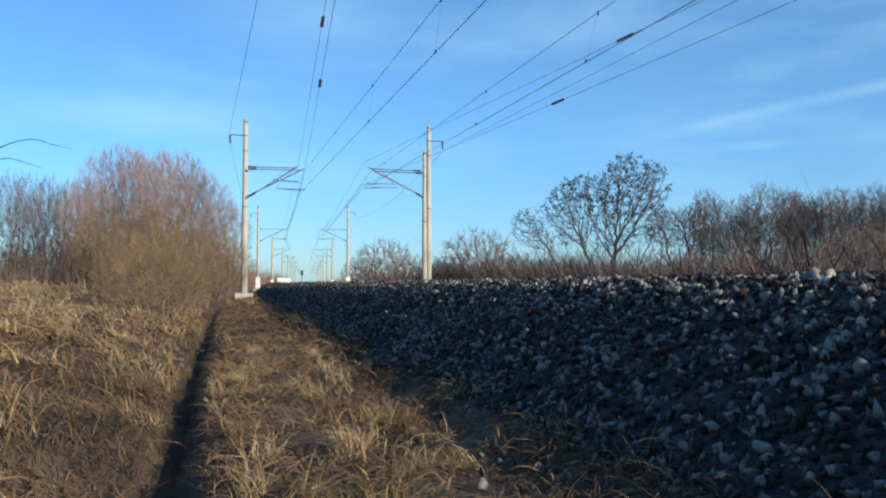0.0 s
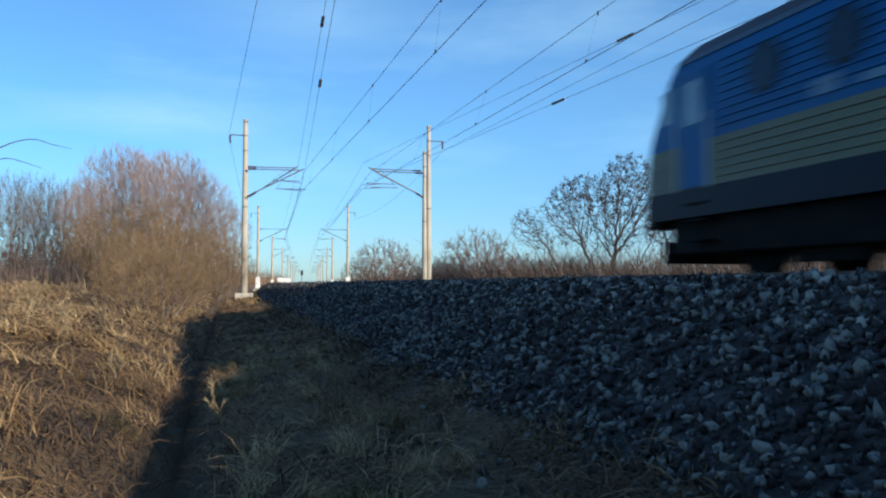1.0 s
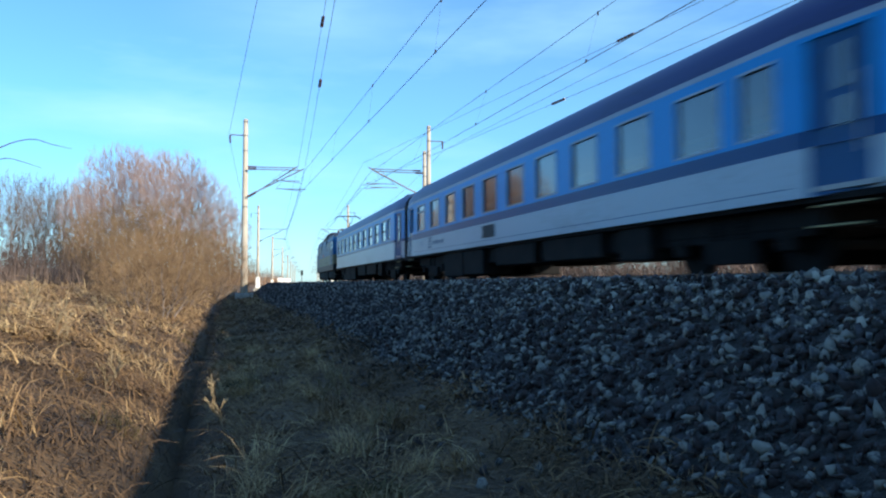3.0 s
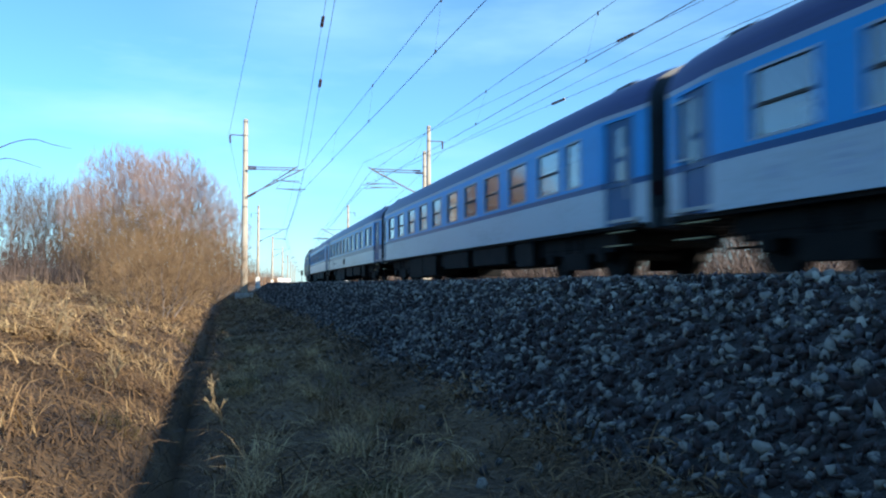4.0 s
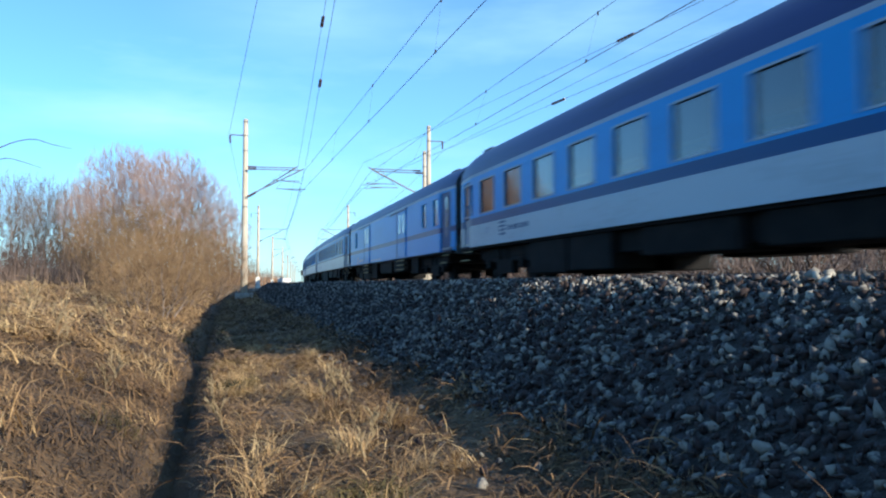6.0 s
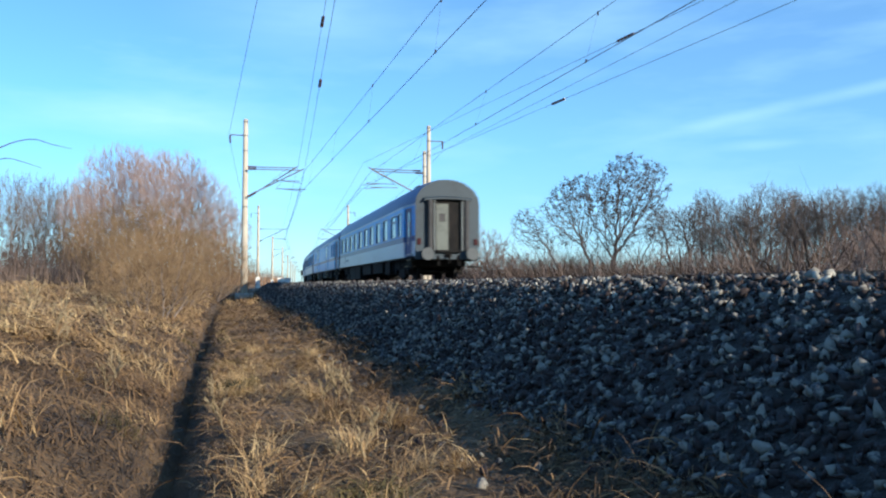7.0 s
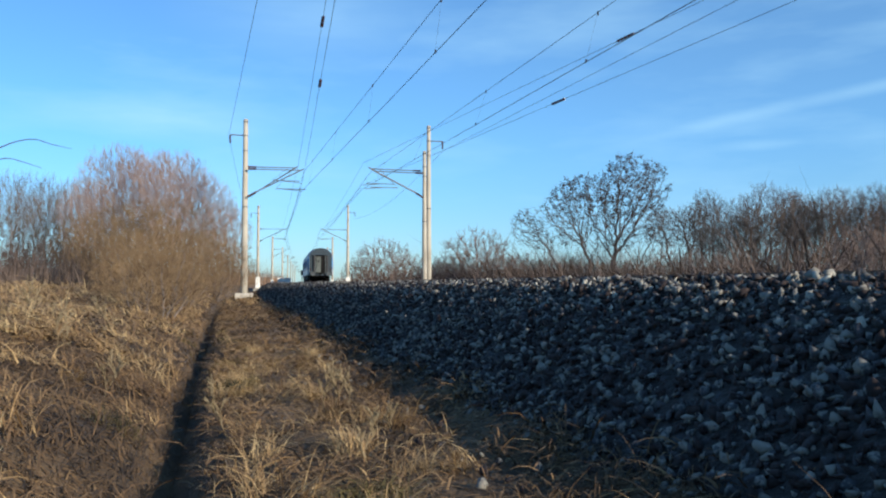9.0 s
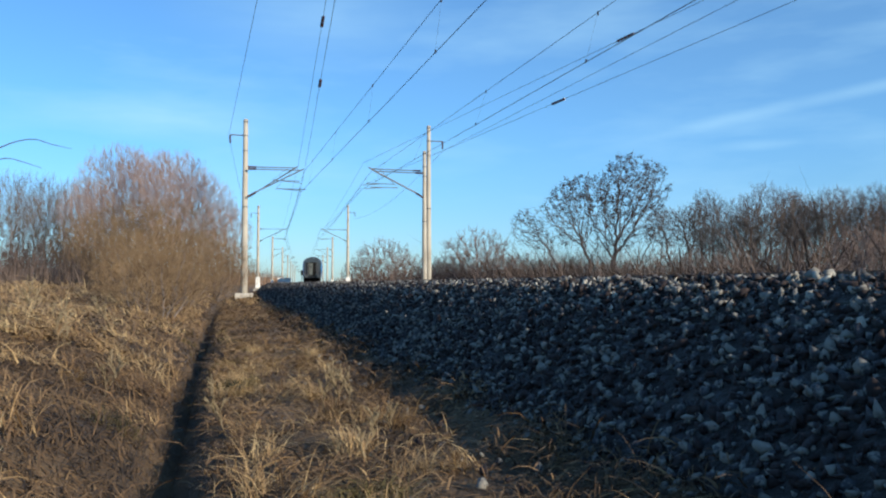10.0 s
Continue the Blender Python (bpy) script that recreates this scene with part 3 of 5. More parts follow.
def emblem(car, y, z, material, note=True):
    """The operator's mark as plain bars: a square of four bars and a line of writing."""
    for sx in (-1, 1):
        for k in range(4):
            side_mark(car, sx, y - 0.22, y + 0.22, z - 0.16 + 0.1 * k, z - 0.1 + 0.1 * k, material, "emblem_bar")
        for k, l in enumerate((0.24, 0.34, 0.2, 0.28)):
            yy = y - 0.4 - sum((0.24, 0.34, 0.2, 0.28)[:k]) - 0.1 * k
            side_mark(car, sx, yy - l, yy, z - 0.06, z + 0.06, material, "writing_bar")
        if note:
            side_mark(car, sx, y + 1.0, y + 1.35, z - 0.05, z + 0.12, m_line, "inscription_bar")


m_mark = paint("faded_blue_mark_paint", (0.06, 0.12, 0.22), 0.45, 0.2)
coach_a = coach("blue and light grey passenger coach with split windows", PITCH, [(0.62, 1.0), (21.2, 21.85)], inner_wall=True)
coach_b = coach("blue and light grey dining coach with large fixed windows", OPEN[1:] + [(2.66, 3.76)], [(1.3, 2.0), (21.6, 22.3)], style="vent", tinted=True)
for sx in (-1, 1):
    side_mark(coach_b, sx, 12.25 - 11.35, 12.25 - 10.3, 1.16, 1.5, m_rubber, "side_grille", 0.006, "black grille in the grey band")
    side_mark(coach_b, sx, -10.3, 10.3, 1.09, 1.1, m_dark_blue, "side_seam", 0.004)
emblem(coach_b, 12.25 - 4.5, 1.32, m_mark)
coach_c = coach("blue and light grey passenger coach with opening split windows", PITCH, [(0.62, 1.0), (21.2, 21.85)], inner_wall=True)
coach_d = coach("blue and light grey compartment coach with split windows", [(a + 0.27, b + 0.27) for a, b in PITCH], [(0.62, 1.0), (21.5, 22.1)], inner_wall=True)
emblem(coach_d, 12.25 - 4.2, 1.32, m_line)
coach_e = coach("bright blue luggage coach with sliding loading doors", [(21.95, 22.6)], [(0.52, 0.82), (3.7, 4.25), (20.3, 20.9)], upper=m_blue, lower=m_blue, style="plain", baggage=True, tinted=True)
for sx in (-1, 1):
    for a, b in ((7.0, 8.6), (15.8, 17.5)):
        y0, y1 = 12.25 - b, 12.25 - a
        bm = box(bmesh.new(), *sorted((sx * 1.42, sx * 1.475)), y0, y1, 1.0, 2.84, 0.012)
        dr = part("sliding_door", bm, m_blue, coach_e, "blue sliding loading door")
        part("door_stripe", box(bmesh.new(), *sorted((sx * 1.47, sx * 1.48)), y0 + 0.015, y1 - 0.015, 1.58, 1.75), m_dark_blue, dr)
        part("door_edge", box(bmesh.new(), *sorted((sx * 1.43, sx * 1.485)), y1 - 0.03, y1 + 0.03, 1.0, 2.84), m_dark_blue, dr)
        for k in (0.22, 0.98):
            bm = box(bmesh.new(), *sorted((sx * 1.47, sx * 1.482)), y0 + k, y0 + k + 0.34, 1.95, 2.7)
            part("door_window", bm, m_tint, dr)
        for z in (1.14, 0.96, 0.78):
            bm = box(bmesh.new(), *sorted((sx * 1.25, sx * 1.5)), y0 + 0.1, y1 - 0.1, z - 0.3, z - 0.27)
            st = part("loading_step", bm, m_black, coach_e)
            bm = box(bmesh.new(), *sorted((sx * 1.5, sx * 1.512)), y0 + 0.1, y1 - 0.1, z - 0.3, z - 0.265)
            part("step_edge", bm, m_yellow, st, "yellow step edge")
        bm = box(bmesh.new(), *sorted((sx * 1.45, sx * 1.5)), y0 - 0.2, y1 + 1.6, 2.85, 2.9)
        part("door_rail", bm, m_dark_blue, coach_e)
emblem(coach_e, 12.25 - 4.6, 1.16, m_line, False)
for sx in (-1, 1):
    for k, l in enumerate((0.7, 0.35, 0.9, 0.5)):
        y = 12.25 - 9.0 - sum((0.7, 0.35, 0.9, 0.5)[:k]) - 0.12 * k
        side_mark(coach_e, sx, y - l, y, 1.04, 1.1, m_line, "writing_bar")
coach_f = coach("blue and light grey open coach with large tinted windows", OPEN, [(1.02, 1.9), (21.6, 22.3)], style="vent", tinted=True, rise=1.0)
emblem(coach_f, 12.25 - 4.4, 1.32, m_mark)
train = [coach_a, coach_b, coach_c, coach_d, coach_e, coach_f]


m_writing = paint("pale_blue_writing_paint", (0.14, 0.24, 0.34), 0.45, 0.2)


# ---- the locomotive ----
def locomotive_thing():
    ob = thing("locomotive", "blue electric locomotive with ribbed sides and a cream band", "locomotive")
    L = 7.85

    def ring(z, w, front, c):
        return [(w, -front + c, z), (w, front - c, z), (w - c * 0.8, front, z), (-w + c * 0.8, front, z), (-w, front - c, z), (-w, -front + c, z), (-w + c * 0.8, -front, z), (w - c * 0.8, -front, z)]

    def hull(name, rows, m, label=""):
        bm = loft(bmesh.new(), [ring(*r) for r in rows])
        return part(name, bm, m, ob, label)

    hull("skirt", [(0.92, 1.45, L - 0.05, 0.12), (1.34, 1.46, L, 0.14)], m_loco_dark, "dark grey-blue lower skirt")
    hull("cream_band", [(1.342, 1.462, L, 0.16), (2.02, 1.462, L - 0.03, 0.18)], m_cream, "cream paint band")
    hull("upper_body", [(2.022, 1.46, L - 0.03, 0.18), (2.25, 1.46, L - 0.1, 0.2), (3.12, 1.42, L - 0.52, 0.24), (3.28, 1.38, L - 0.62, 0.26)], m_loco_blue)
    hull("eave", [(3.282, 1.40, L - 0.62, 0.27), (3.36, 1.38, L - 0.66, 0.27)], m_loco_eave, "dull pale line under the roof")
    rf = hull("roof", [(3.362, 1.37, L - 0.68, 0.27), (3.56, 1.22, L - 0.95, 0.3), (3.72, 0.9, L - 1.3, 0.4), (3.76, 0.5, L - 1.6, 0.3)], m_loco_roof, "dark grey roof")
    # raised middle of the roof with sloping grilles
    bm = bmesh.new()
    secs = []
    for y in (-2.3, 2.3):
        secs.append([(1.4, y, 3.34), (1.4, y, 3.42), (1.02, y, 3.92), (-1.02, y, 3.92), (-1.4, y, 3.42), (-1.4, y, 3.34)])
    part("roof_hood", loft(bm, secs), m_loco_roof, ob, "raised dark roof hood with grilles")
    for sx in (-1, 1):
        for k in range(8):
            z = 3.46 + 0.055 * k
            x = 1.4 - (z - 3.42) / 0.5 * 0.38
            bm = box(bmesh.new(), *sorted((sx * (x - 0.02), sx * (x + 0.015))), -2.2, 2.2, z - 0.008, z + 0.008)
            part("hood_slat", bm, m_black, ob)
        # ribs of the side sheets
        for k in range(15):
            z = 1.45 + 0.118 * k
            if 1.97 < z < 2.06:
                continue
            w = 1.462 if z < 2.3 else 1.462 - (z - 2.25) * 0.046
            bm = bmesh.new()
            w2 = w + 0.02
            for y0, y1 in ((-5.75, -2.1), (-2.0, 2.0), (2.1, 5.75)):
                b0 = bmesh.new()
                secs = [[(sx * (w - 0.01), y, z - 0.022), (sx * w2, y, z - 0.008), (sx * w2, y, z + 0.008), (sx * (w - 0.01), y, z + 0.022)] for y in (y0, y1)]
                part("side_rib", loft(b0, secs), m_cream if z < 2.0 else m_loco_blue, ob)
            bm.free()
        for y in (-2.05, 2.05):
            bm = box(bmesh.new(), *sorted((sx * 1.40, sx * 1.466)), y - 0.03, y + 0.03, 1.36, 3.26)
            part("panel_joint", bm, m_loco_dark, ob)
        # round windows
        for y in (4.8, 3.45, -3.45, -4.8):
            for nm, r, dx, m in (("window", 0.34, 0.022, m_loco_dark), ("pane", 0.29, 0.028, m_port)):
                bm = tube(bmesh.new(), (sx * 1.40, y, 2.74), (sx * (1.442 + dx), y, 2.74), r, n=28)
                last = part(nm, bm, m, ob if nm == "window" else last, "round side window" if nm == "window" else "")
        # cab doors, cab side windows, handrails
        for d in (-1, 1):
            a, b = sorted((d * 6.05, d * 6.75))
            bm = box(bmesh.new(), *sorted((sx * 1.40, sx * 1.475)), a, b, 1.35, 3.1, 0.015)
            dr = part("cab_door", bm, m_loco_blue, ob)
            bm = box(bmesh.new(), *sorted((sx * 1.47, sx * 1.482)), a + 0.12, b - 0.12, 2.3, 2.95)
            part("door_window", bm, m_tint, dr)
            a, b = sorted((d * 6.95, d * 7.28))
            bm = box(bmesh.new(), *sorted((sx * 1.38, sx * 1.452)), a, b, 2.3, 2.95, 0.01)
            part("cab_window", bm, m_tint, ob)
            for yy in (5.98, 6.82):
                bm = tube(bmesh.new(), (sx * 1.52, d * yy, 1.3), (sx * 1.52, d * yy, 2.4), 0.016, n=6)
                part("handrail", bm, m_steel, ob)
            for z in (0.55, 0.85, 1.1):
                bm = box(bmesh.new(), *sorted((sx * 1.25, sx * 1.5)), d * 6.4 - 0.25, d * 6.4 + 0.25, z, z + 0.03)
                part("cab_step", bm, m_black, ob)
            bm = box(bmesh.new(), *sorted((sx * 1.44, sx * 1.47)), d * 6.4 - 0.2, d * 6.4 + 0.2, 1.42, 1.58)
            part("step_recess", bm, m_black, ob)
        # red plate and writing bars on the ribs
        bm = box(bmesh.new(), *sorted((sx * 1.47, sx * 1.49)), -0.1, 0.8, 2.1, 2.22)
        part("number_plate", bm, m_red, ob, "red plate")
        for k, l in enumerate((0.4, 0.62, 0.5, 0.45)):
            y = 3.9 - k * 0.72
            bm = box(bmesh.new(), *sorted((sx * 1.47, sx * 1.488)), y - l, y, 2.14, 2.24 if k else 2.34)
            part("writing_bar", bm, m_writing, ob)
        bm = box(bmesh.new(), *sorted((sx * 0.2, sx * 1.28)), -7.3, 7.3, 0.38, 0.93, 0.03)
        part("side_bearer", bm, m_black, ob)
        for k in range(6):
            bm = box(bmesh.new(), *sorted((sx * 0.9, sx * 1.34)), -2.3 + k * 0.78, -1.68 + k * 0.78, 0.24, 0.9, 0.02)
            part("equipment_box", bm, m_black, ob)
    for d in (-1, 1):
        # windscreens, lamps, buffers
        for sx in (-1, 1):
            bm = bmesh.new()
            pts = [(sx * 0.06, L - 0.165, 2.42), (sx * 1.12, L - 0.165, 2.42), (sx * 1.08, L - 0.46, 3.05), (sx * 0.06, L - 0.46, 3.05)]
            v = [[bm.verts.new((x, d * (y + o), z)) for x, y, z in pts] for o in (0.0, 0.03)]
            bm.faces.new(v[0])
            bm.faces.new(v[1][::-1])
            for k in range(4):
                bm.faces.new((v[0][k], v[0][(k + 1) % 4], v[1][(k + 1) % 4], v[1][k]))
            bmesh.ops.recalc_face_normals(bm, faces=bm.faces[:])
            part("windscreen", bm, m_tint, ob)
            bm = tube(bmesh.new(), (sx * 1.05, d * (L - 0.02), 1.62), (sx * 1.05, d * (L + 0.05), 1.62), 0.13, n=16)
            part("headlight", bm, m_frame, ob)
        bm = box(bmesh.new(), -1.35, 1.35, *sorted((d * (L - 0.3), d * (L + 0.1))), 0.82, 1.28, 0.03)
        hs = part("headstock", bm, m_black, ob)
        buffer_pair(hs, d * (L + 0.08), d)
        bm = bmesh.new()
        tube(bm, (0, d * L, 1.02), (0, d * (L + 0.4), 1.02), 0.05)
        box(bm, -1.2, 1.2, *sorted((d * (L - 0.25), d * (L - 0.15))), 0.25, 0.6, 0.02)
        part("snow_plough", bm, m_black, hs)
        bogie(ob, d * 4.15, 1.6)
        # roof gear
        for x, y, h in ((0.6, 3.0, 0.34), (-0.6, 3.0, 0.34), (0.55, 5.2, 0.3), (-0.55, 5.2, 0.3), (0.0, 6.0, 0.22)):
            bm = loft(bmesh.new(), [[(x + r * math.cos(a * math.tau / 12), d * y + r * math.sin(a * math.tau / 12), 3.7 + h * k / 8) for a in range(12)] for k, r in enumerate((0.05, 0.1, 0.05, 0.1, 0.05, 0.1, 0.05, 0.09, 0.04))])
            part("insulator", bm, m_insul, ob)
        bm = tube(bmesh.new(), (-0.62, d * 2.5, 4.06), (-0.62, d * 5.4, 4.03), 0.025, n=6)
        part("roof_conductor", bm, m_steel, ob)
        bm = box(bmesh.new(), -0.35, 0.35, *sorted((d * 6.2, d * 6.7)), 3.7, 3.9, 0.03)
        part("horn_box", bm, m_loco_roof, ob)
    # pantographs: the leading one folded, the trailing one raised to the wire
    for d, up in ((1, False), (-1, True)):
        y0 = d * 4.4
        base_z, head_z = 4.0, (5.06 if up else 4.22)
        bm = bmesh.new()
        for x in (-0.5, 0.5):
            tube(bm, (x, y0 - 0.6, base_z), (x, y0 + 0.6, base_z), 0.035, n=6)
        for y in (-0.6, 0.6):
            tube(bm, (-0.5, y0 + y, base_z), (0.5, y0 + y, base_z), 0.035, n=6)
        pg = part("pantograph", bm, m_steel if not up else m_loco_dark, ob, "raised single-arm pantograph" if up else "folded pantograph")
        knee = Vector((0, y0 - 1.15, base_z + (0.42 if up else 0.12)))
        foot = Vector((0, y0 + 0.45, base_z))
        top = Vector((0, y0 + (0.55 if up else 0.9), head_z))
        bm = tube(bmesh.new(), foot, knee, 0.05, 0.04)
        part("lower_arm", bm, m_loco_dark, pg)
        bm = bmesh.new()
        for sx in (-1, 1):
            tube(bm, knee + Vector((sx * 0.07, 0, 0)), top + Vector((sx * 0.4, 0, -0.05)), 0.024, n=6)
        part("upper_arm", bm, m_loco_dark, pg)
        bm = bmesh.new()
        for dy in (-0.22, 0.22):
            pts = [(-0.97, -0.22), (-0.8, -0.04), (-0.6, 0.0), (0.6, 0.0), (0.8, -0.04), (0.97, -0.22)]
            for a, b in zip(pts, pts[1:]):
                tube(bm, (a[0], top.y + dy, top.z + a[1]), (b[0], top.y + dy, top.z + b[1]), 0.025, n=6)
        for sx in (-1, 1):
            tube(bm, (sx * 0.45, top.y - 0.22, top.z), (sx * 0.45, top.y + 0.22, top.z), 0.018, n=6)
        part("collector_head", bm, m_loco_dark, pg)
    return ob


locomotive = locomotive_thing()


# ---- masts, cantilevers and wires ----
m_mast = mixed("pale_concrete_mast", [(0.26, 0.23, 0.18), (0.38, 0.34, 0.275), (0.46, 0.42, 0.34)], 2.2, 40, 0.85, bump=0.25, stretch=(1, 1, 0.3))
m_galv = mixed("dull_galvanised_steel", [(0.07, 0.075, 0.08), (0.12, 0.125, 0.13), (0.18, 0.18, 0.19)], 4, 40, 0.6, 0.5, bump=0.1)
m_wire = mixed("tarnished_copper_wire", [(0.02, 0.019, 0.018), (0.035, 0.03, 0.028), (0.05, 0.042, 0.036)], 2, 20, 0.6, 0.6, bump=0)
m_board = paint("white_board_paint", (0.7, 0.68, 0.62), 0.6, 0.2)


def insulator_bm(a, b, r=0.07, n=7):
    """A ribbed insulator between two points."""
    a, b = Vector(a), Vector(b)
    d = (b - a).normalized()
    s = d.orthogonal().normalized()
    t = d.cross(s)
    secs = []
    for k in range(2 * n + 1):
        rr = r if k % 2 else r * 0.45
        c = a.lerp(b, k / (2 * n))
        secs.append([c + (s * math.cos(i * math.tau / 10) + t * math.sin(i * math.tau / 10)) * rr for i in range(10)])
    return loft(bmesh.new(), secs)


def bar(name, a, b, r, m, parent, n=8):
    return part(name, tube(bmesh.new(), a, b, r, n=n), m, parent)


def mast(s, off, base, top, arms=(), reach=1, feeder=0, board=False, r0=0.19, r1=0.125, label="slender pale concrete catenary mast on a footing"):
    """A mast at the line; arms are heights and lengths of its cantilevers, reach the way in which they point."""
    ob = thing("catenary_mast", label, "mast", line_pose(s, off, base), "masts along the line")
    h = top - base
    Z = lambda z: z - base
    bm = bmesh.new()
    secs = []
    for k in range(7):
        f = k / 6
        r = r0 + (r1 - r0) * f
        secs.append([(r * math.cos(i * math.tau / 16), r * math.sin(i * math.tau / 16), h * f) for i in range(16)])
    post = part("post", loft(bm, secs), m_mast, ob, smooth=True)
    for z in (h - 0.15, h - 0.9, h * 0.82, h * 0.5):
        r = r0 + (r1 - r0) * z / h + 0.012
        part("band", tube(bmesh.new(), (0, 0, z), (0, 0, z + 0.06), r, n=16), m_galv, post)
    part("cap", tube(bmesh.new(), (0, 0, h), (0, 0, h + 0.05), r1 + 0.02, r1 - 0.04, n=16), m_concrete, post)
    part("footing", box(bmesh.new(), -0.48, 0.48, -0.48, 0.48, -0.3, 0.14, 0.03), m_concrete, ob, "weathered concrete footing")
    if board:
        part("switch_box", box(bmesh.new(), -0.26, 0.26, -0.34, -0.12, 0.25, 1.5, 0.02), m_board, ob, "white painted box low on the mast")
    for y, zt, zd, ln, zc, lc in arms:
        x0 = reach * 0.14
        end = reach * ln
        c = part("cantilever", insulator_bm((x0, y, Z(zt)), (x0 + reach * 0.45, y, Z(zt))), m_insul, ob, "steel tube cantilever with insulators")
        bar("top_tube", (x0 + reach * 0.45, y, Z(zt)), (end - reach * 0.15, y, Z(zt) + 0.02), 0.028, m_galv, c)
        part("insulator", insulator_bm((x0, y, Z(zd)), (x0 + reach * 0.4, y, Z(zd) + 0.25)), m_insul, c)
        bar("stay_tube", (x0 + reach * 0.4, y, Z(zd) + 0.25), (end, y, Z(zt) + 0.1), 0.033, m_galv, c)
        bar("steady_tube", (end * 0.52, y, Z(zc) + 0.1), (end + reach * 0.1, y, Z(zc) + 0.1), 0.022, m_galv, c)
        bar("steady_arm", (reach * lc - reach * 0.95, y, Z(zc) + 0.08), (reach * lc, y, Z(zc)), 0.016, m_galv, c)
        bar("hanger", (end * 0.8, y, Z(zt)), (end * 0.52, y, Z(zc) + 0.1), 0.008, m_galv, c, 5)
    if feeder:
        bar("feeder_arm", (0, 0, h - 0.85), (feeder * 0.85, 0, h - 0.85), 0.03, m_galv, ob)
        part("feeder_insulator", insulator_bm((feeder * 0.82, 0, h - 0.87), (feeder * 0.82, 0, h - 1.3), 0.06), m_insul, ob)
    return ob


mast(46.3, -7.5, -0.72, 8.95, ((0.35, 6.42, 4.72, 2.85, 5.6, 3.05), (-0.35, 6.2, 4.68, 3.15, 5.06, 3.05)), 1, -1)
mast(46.0, 2.78, -0.6, 9.04, (), -1, 1, r0=0.17, r1=0.11)
mast(45.6, 2.44, -0.6, 7.48, ((0.3, 6.42, 4.95, 3.2, 5.5, 3.5), (-0.3, 6.2, 4.8, 3.1, 5.22, 3.5)), -1, label="shorter grey concrete catenary mast", r0=0.15, r1=0.1)
mast(95.5, -7.0, -0.8, 8.97, ((0, 6.3, 4.85, 3.2, 5.1, 3.2),), 1, -1, True)
mast(95.0, 3.33, -0.8, 9.2, ((0, 6.3, 4.9, 3.2, 5.1, 3.3),), -1, 1, True)
for s, lo, ro in ((150, -7.1, 3.85), (192, -6.6, 3.9), (242, -6.6, 3.8), (292, -6.8, 3.8), (342, -6.9, 3.8), (392, -6.9, 3.8)):
    far_arm = ((0, 6.3, 4.9, 3.0, 5.1, 3.2),)
    mast(s, lo, -0.8, 8.6, far_arm, 1, 0, s < 160, 0.2, 0.16)
    mast(s, ro, -0.8, 8.6, far_arm, -1, 0, s < 160, 0.2, 0.16)


def wire(name, label, pts, r, sag=()):
    """A wire through points; sag gives the dip in each span."""
    bm = bmesh.new()
    path = []
    for k, (a, b) in enumerate(zip(pts, pts[1:])):
        d = sag[k] if k < len(sag) else 0.0
        n = 10 if d else 1
        for i in range(n):
            f = i / n
            path.append(a.lerp(b, f) - Vector((0, 0, 4 * d * f * (1 - f))))
    path.append(pts[-1])
    secs = []
    for k, p in enumerate(path):
        d = (path[min(k + 1, len(path) - 1)] - path[max(k - 1, 0)]).normalized()
        s = d.cross(Vector((0, 0, 1))).normalized()
        t = s.cross(d)
        secs.append([p + (s * math.cos(i * math.tau / 5) + t * math.sin(i * math.tau / 5)) * r for i in range(5)])
    return solid(name, loft(bm, secs), m_wire, label, "overhead wire")


def run(at46, at10, beyond=()):
    a, b = line_at(46.2, *at46), line_at(10, *at10)
    return [b + (b - a) * 1.6, a, *[line_at(*q) for q in beyond]]


FAR_S = (95.3, 150, 192, 242, 292, 342, 392)
near_mess = run((-4.34, 6.17), (-3.44, 6.35), [(s, -3.8, 6.2) for s in FAR_S])
near_cont = run((-4.46, 5.06), (-3.58, 5.1), [(s, -3.8 + (0.2 if i % 2 else -0.2), 5.08) for i, s in enumerate(FAR_S)])
far_mess = run((-0.63, 6.23), (0.46, 6.4), [(s, 0.1, 6.25) for s in FAR_S])
far_cont = run((-1.11, 5.25), (0.2, 5.12), [(s, 0.1 + (0.2 if i % 2 else -0.2), 5.1) for i, s in enumerate(FAR_S)])
SAG = (0, 0.4, 0.4, 0.3, 0.4, 0.4, 0.4, 0.4)
for nm, mess, cont in (("near", near_mess, near_cont), ("far", far_mess, far_cont)):
    mw = wire("messenger_wire", "thin dark messenger wire above a track", mess, 0.008, SAG)
    wire("contact_wire", "thin dark contact wire above a track", cont, 0.009)
    for k in range(40):
        # droppers
        f = (k + 0.5) / 12
        i, g = int(f), f - int(f)
        if i >= 3:
            break
        a = mess[i].lerp(mess[i + 1], g) - Vector((0, 0, 4 * SAG[i] * g * (1 - g)))
        b = cont[i].lerp(cont[i + 1], g)
        bar("dropper", a, b, 0.0028, m_wire, mw, 4)
        bar("clamp", a - Vector((0, 0, 0.06)), a + Vector((0, 0, 0.03)), 0.02, m_wire, mw, 6)
        bar("clamp", b - Vector((0, 0, 0.02)), b + Vector((0, 0, 0.06)), 0.02, m_wire, mw, 6)
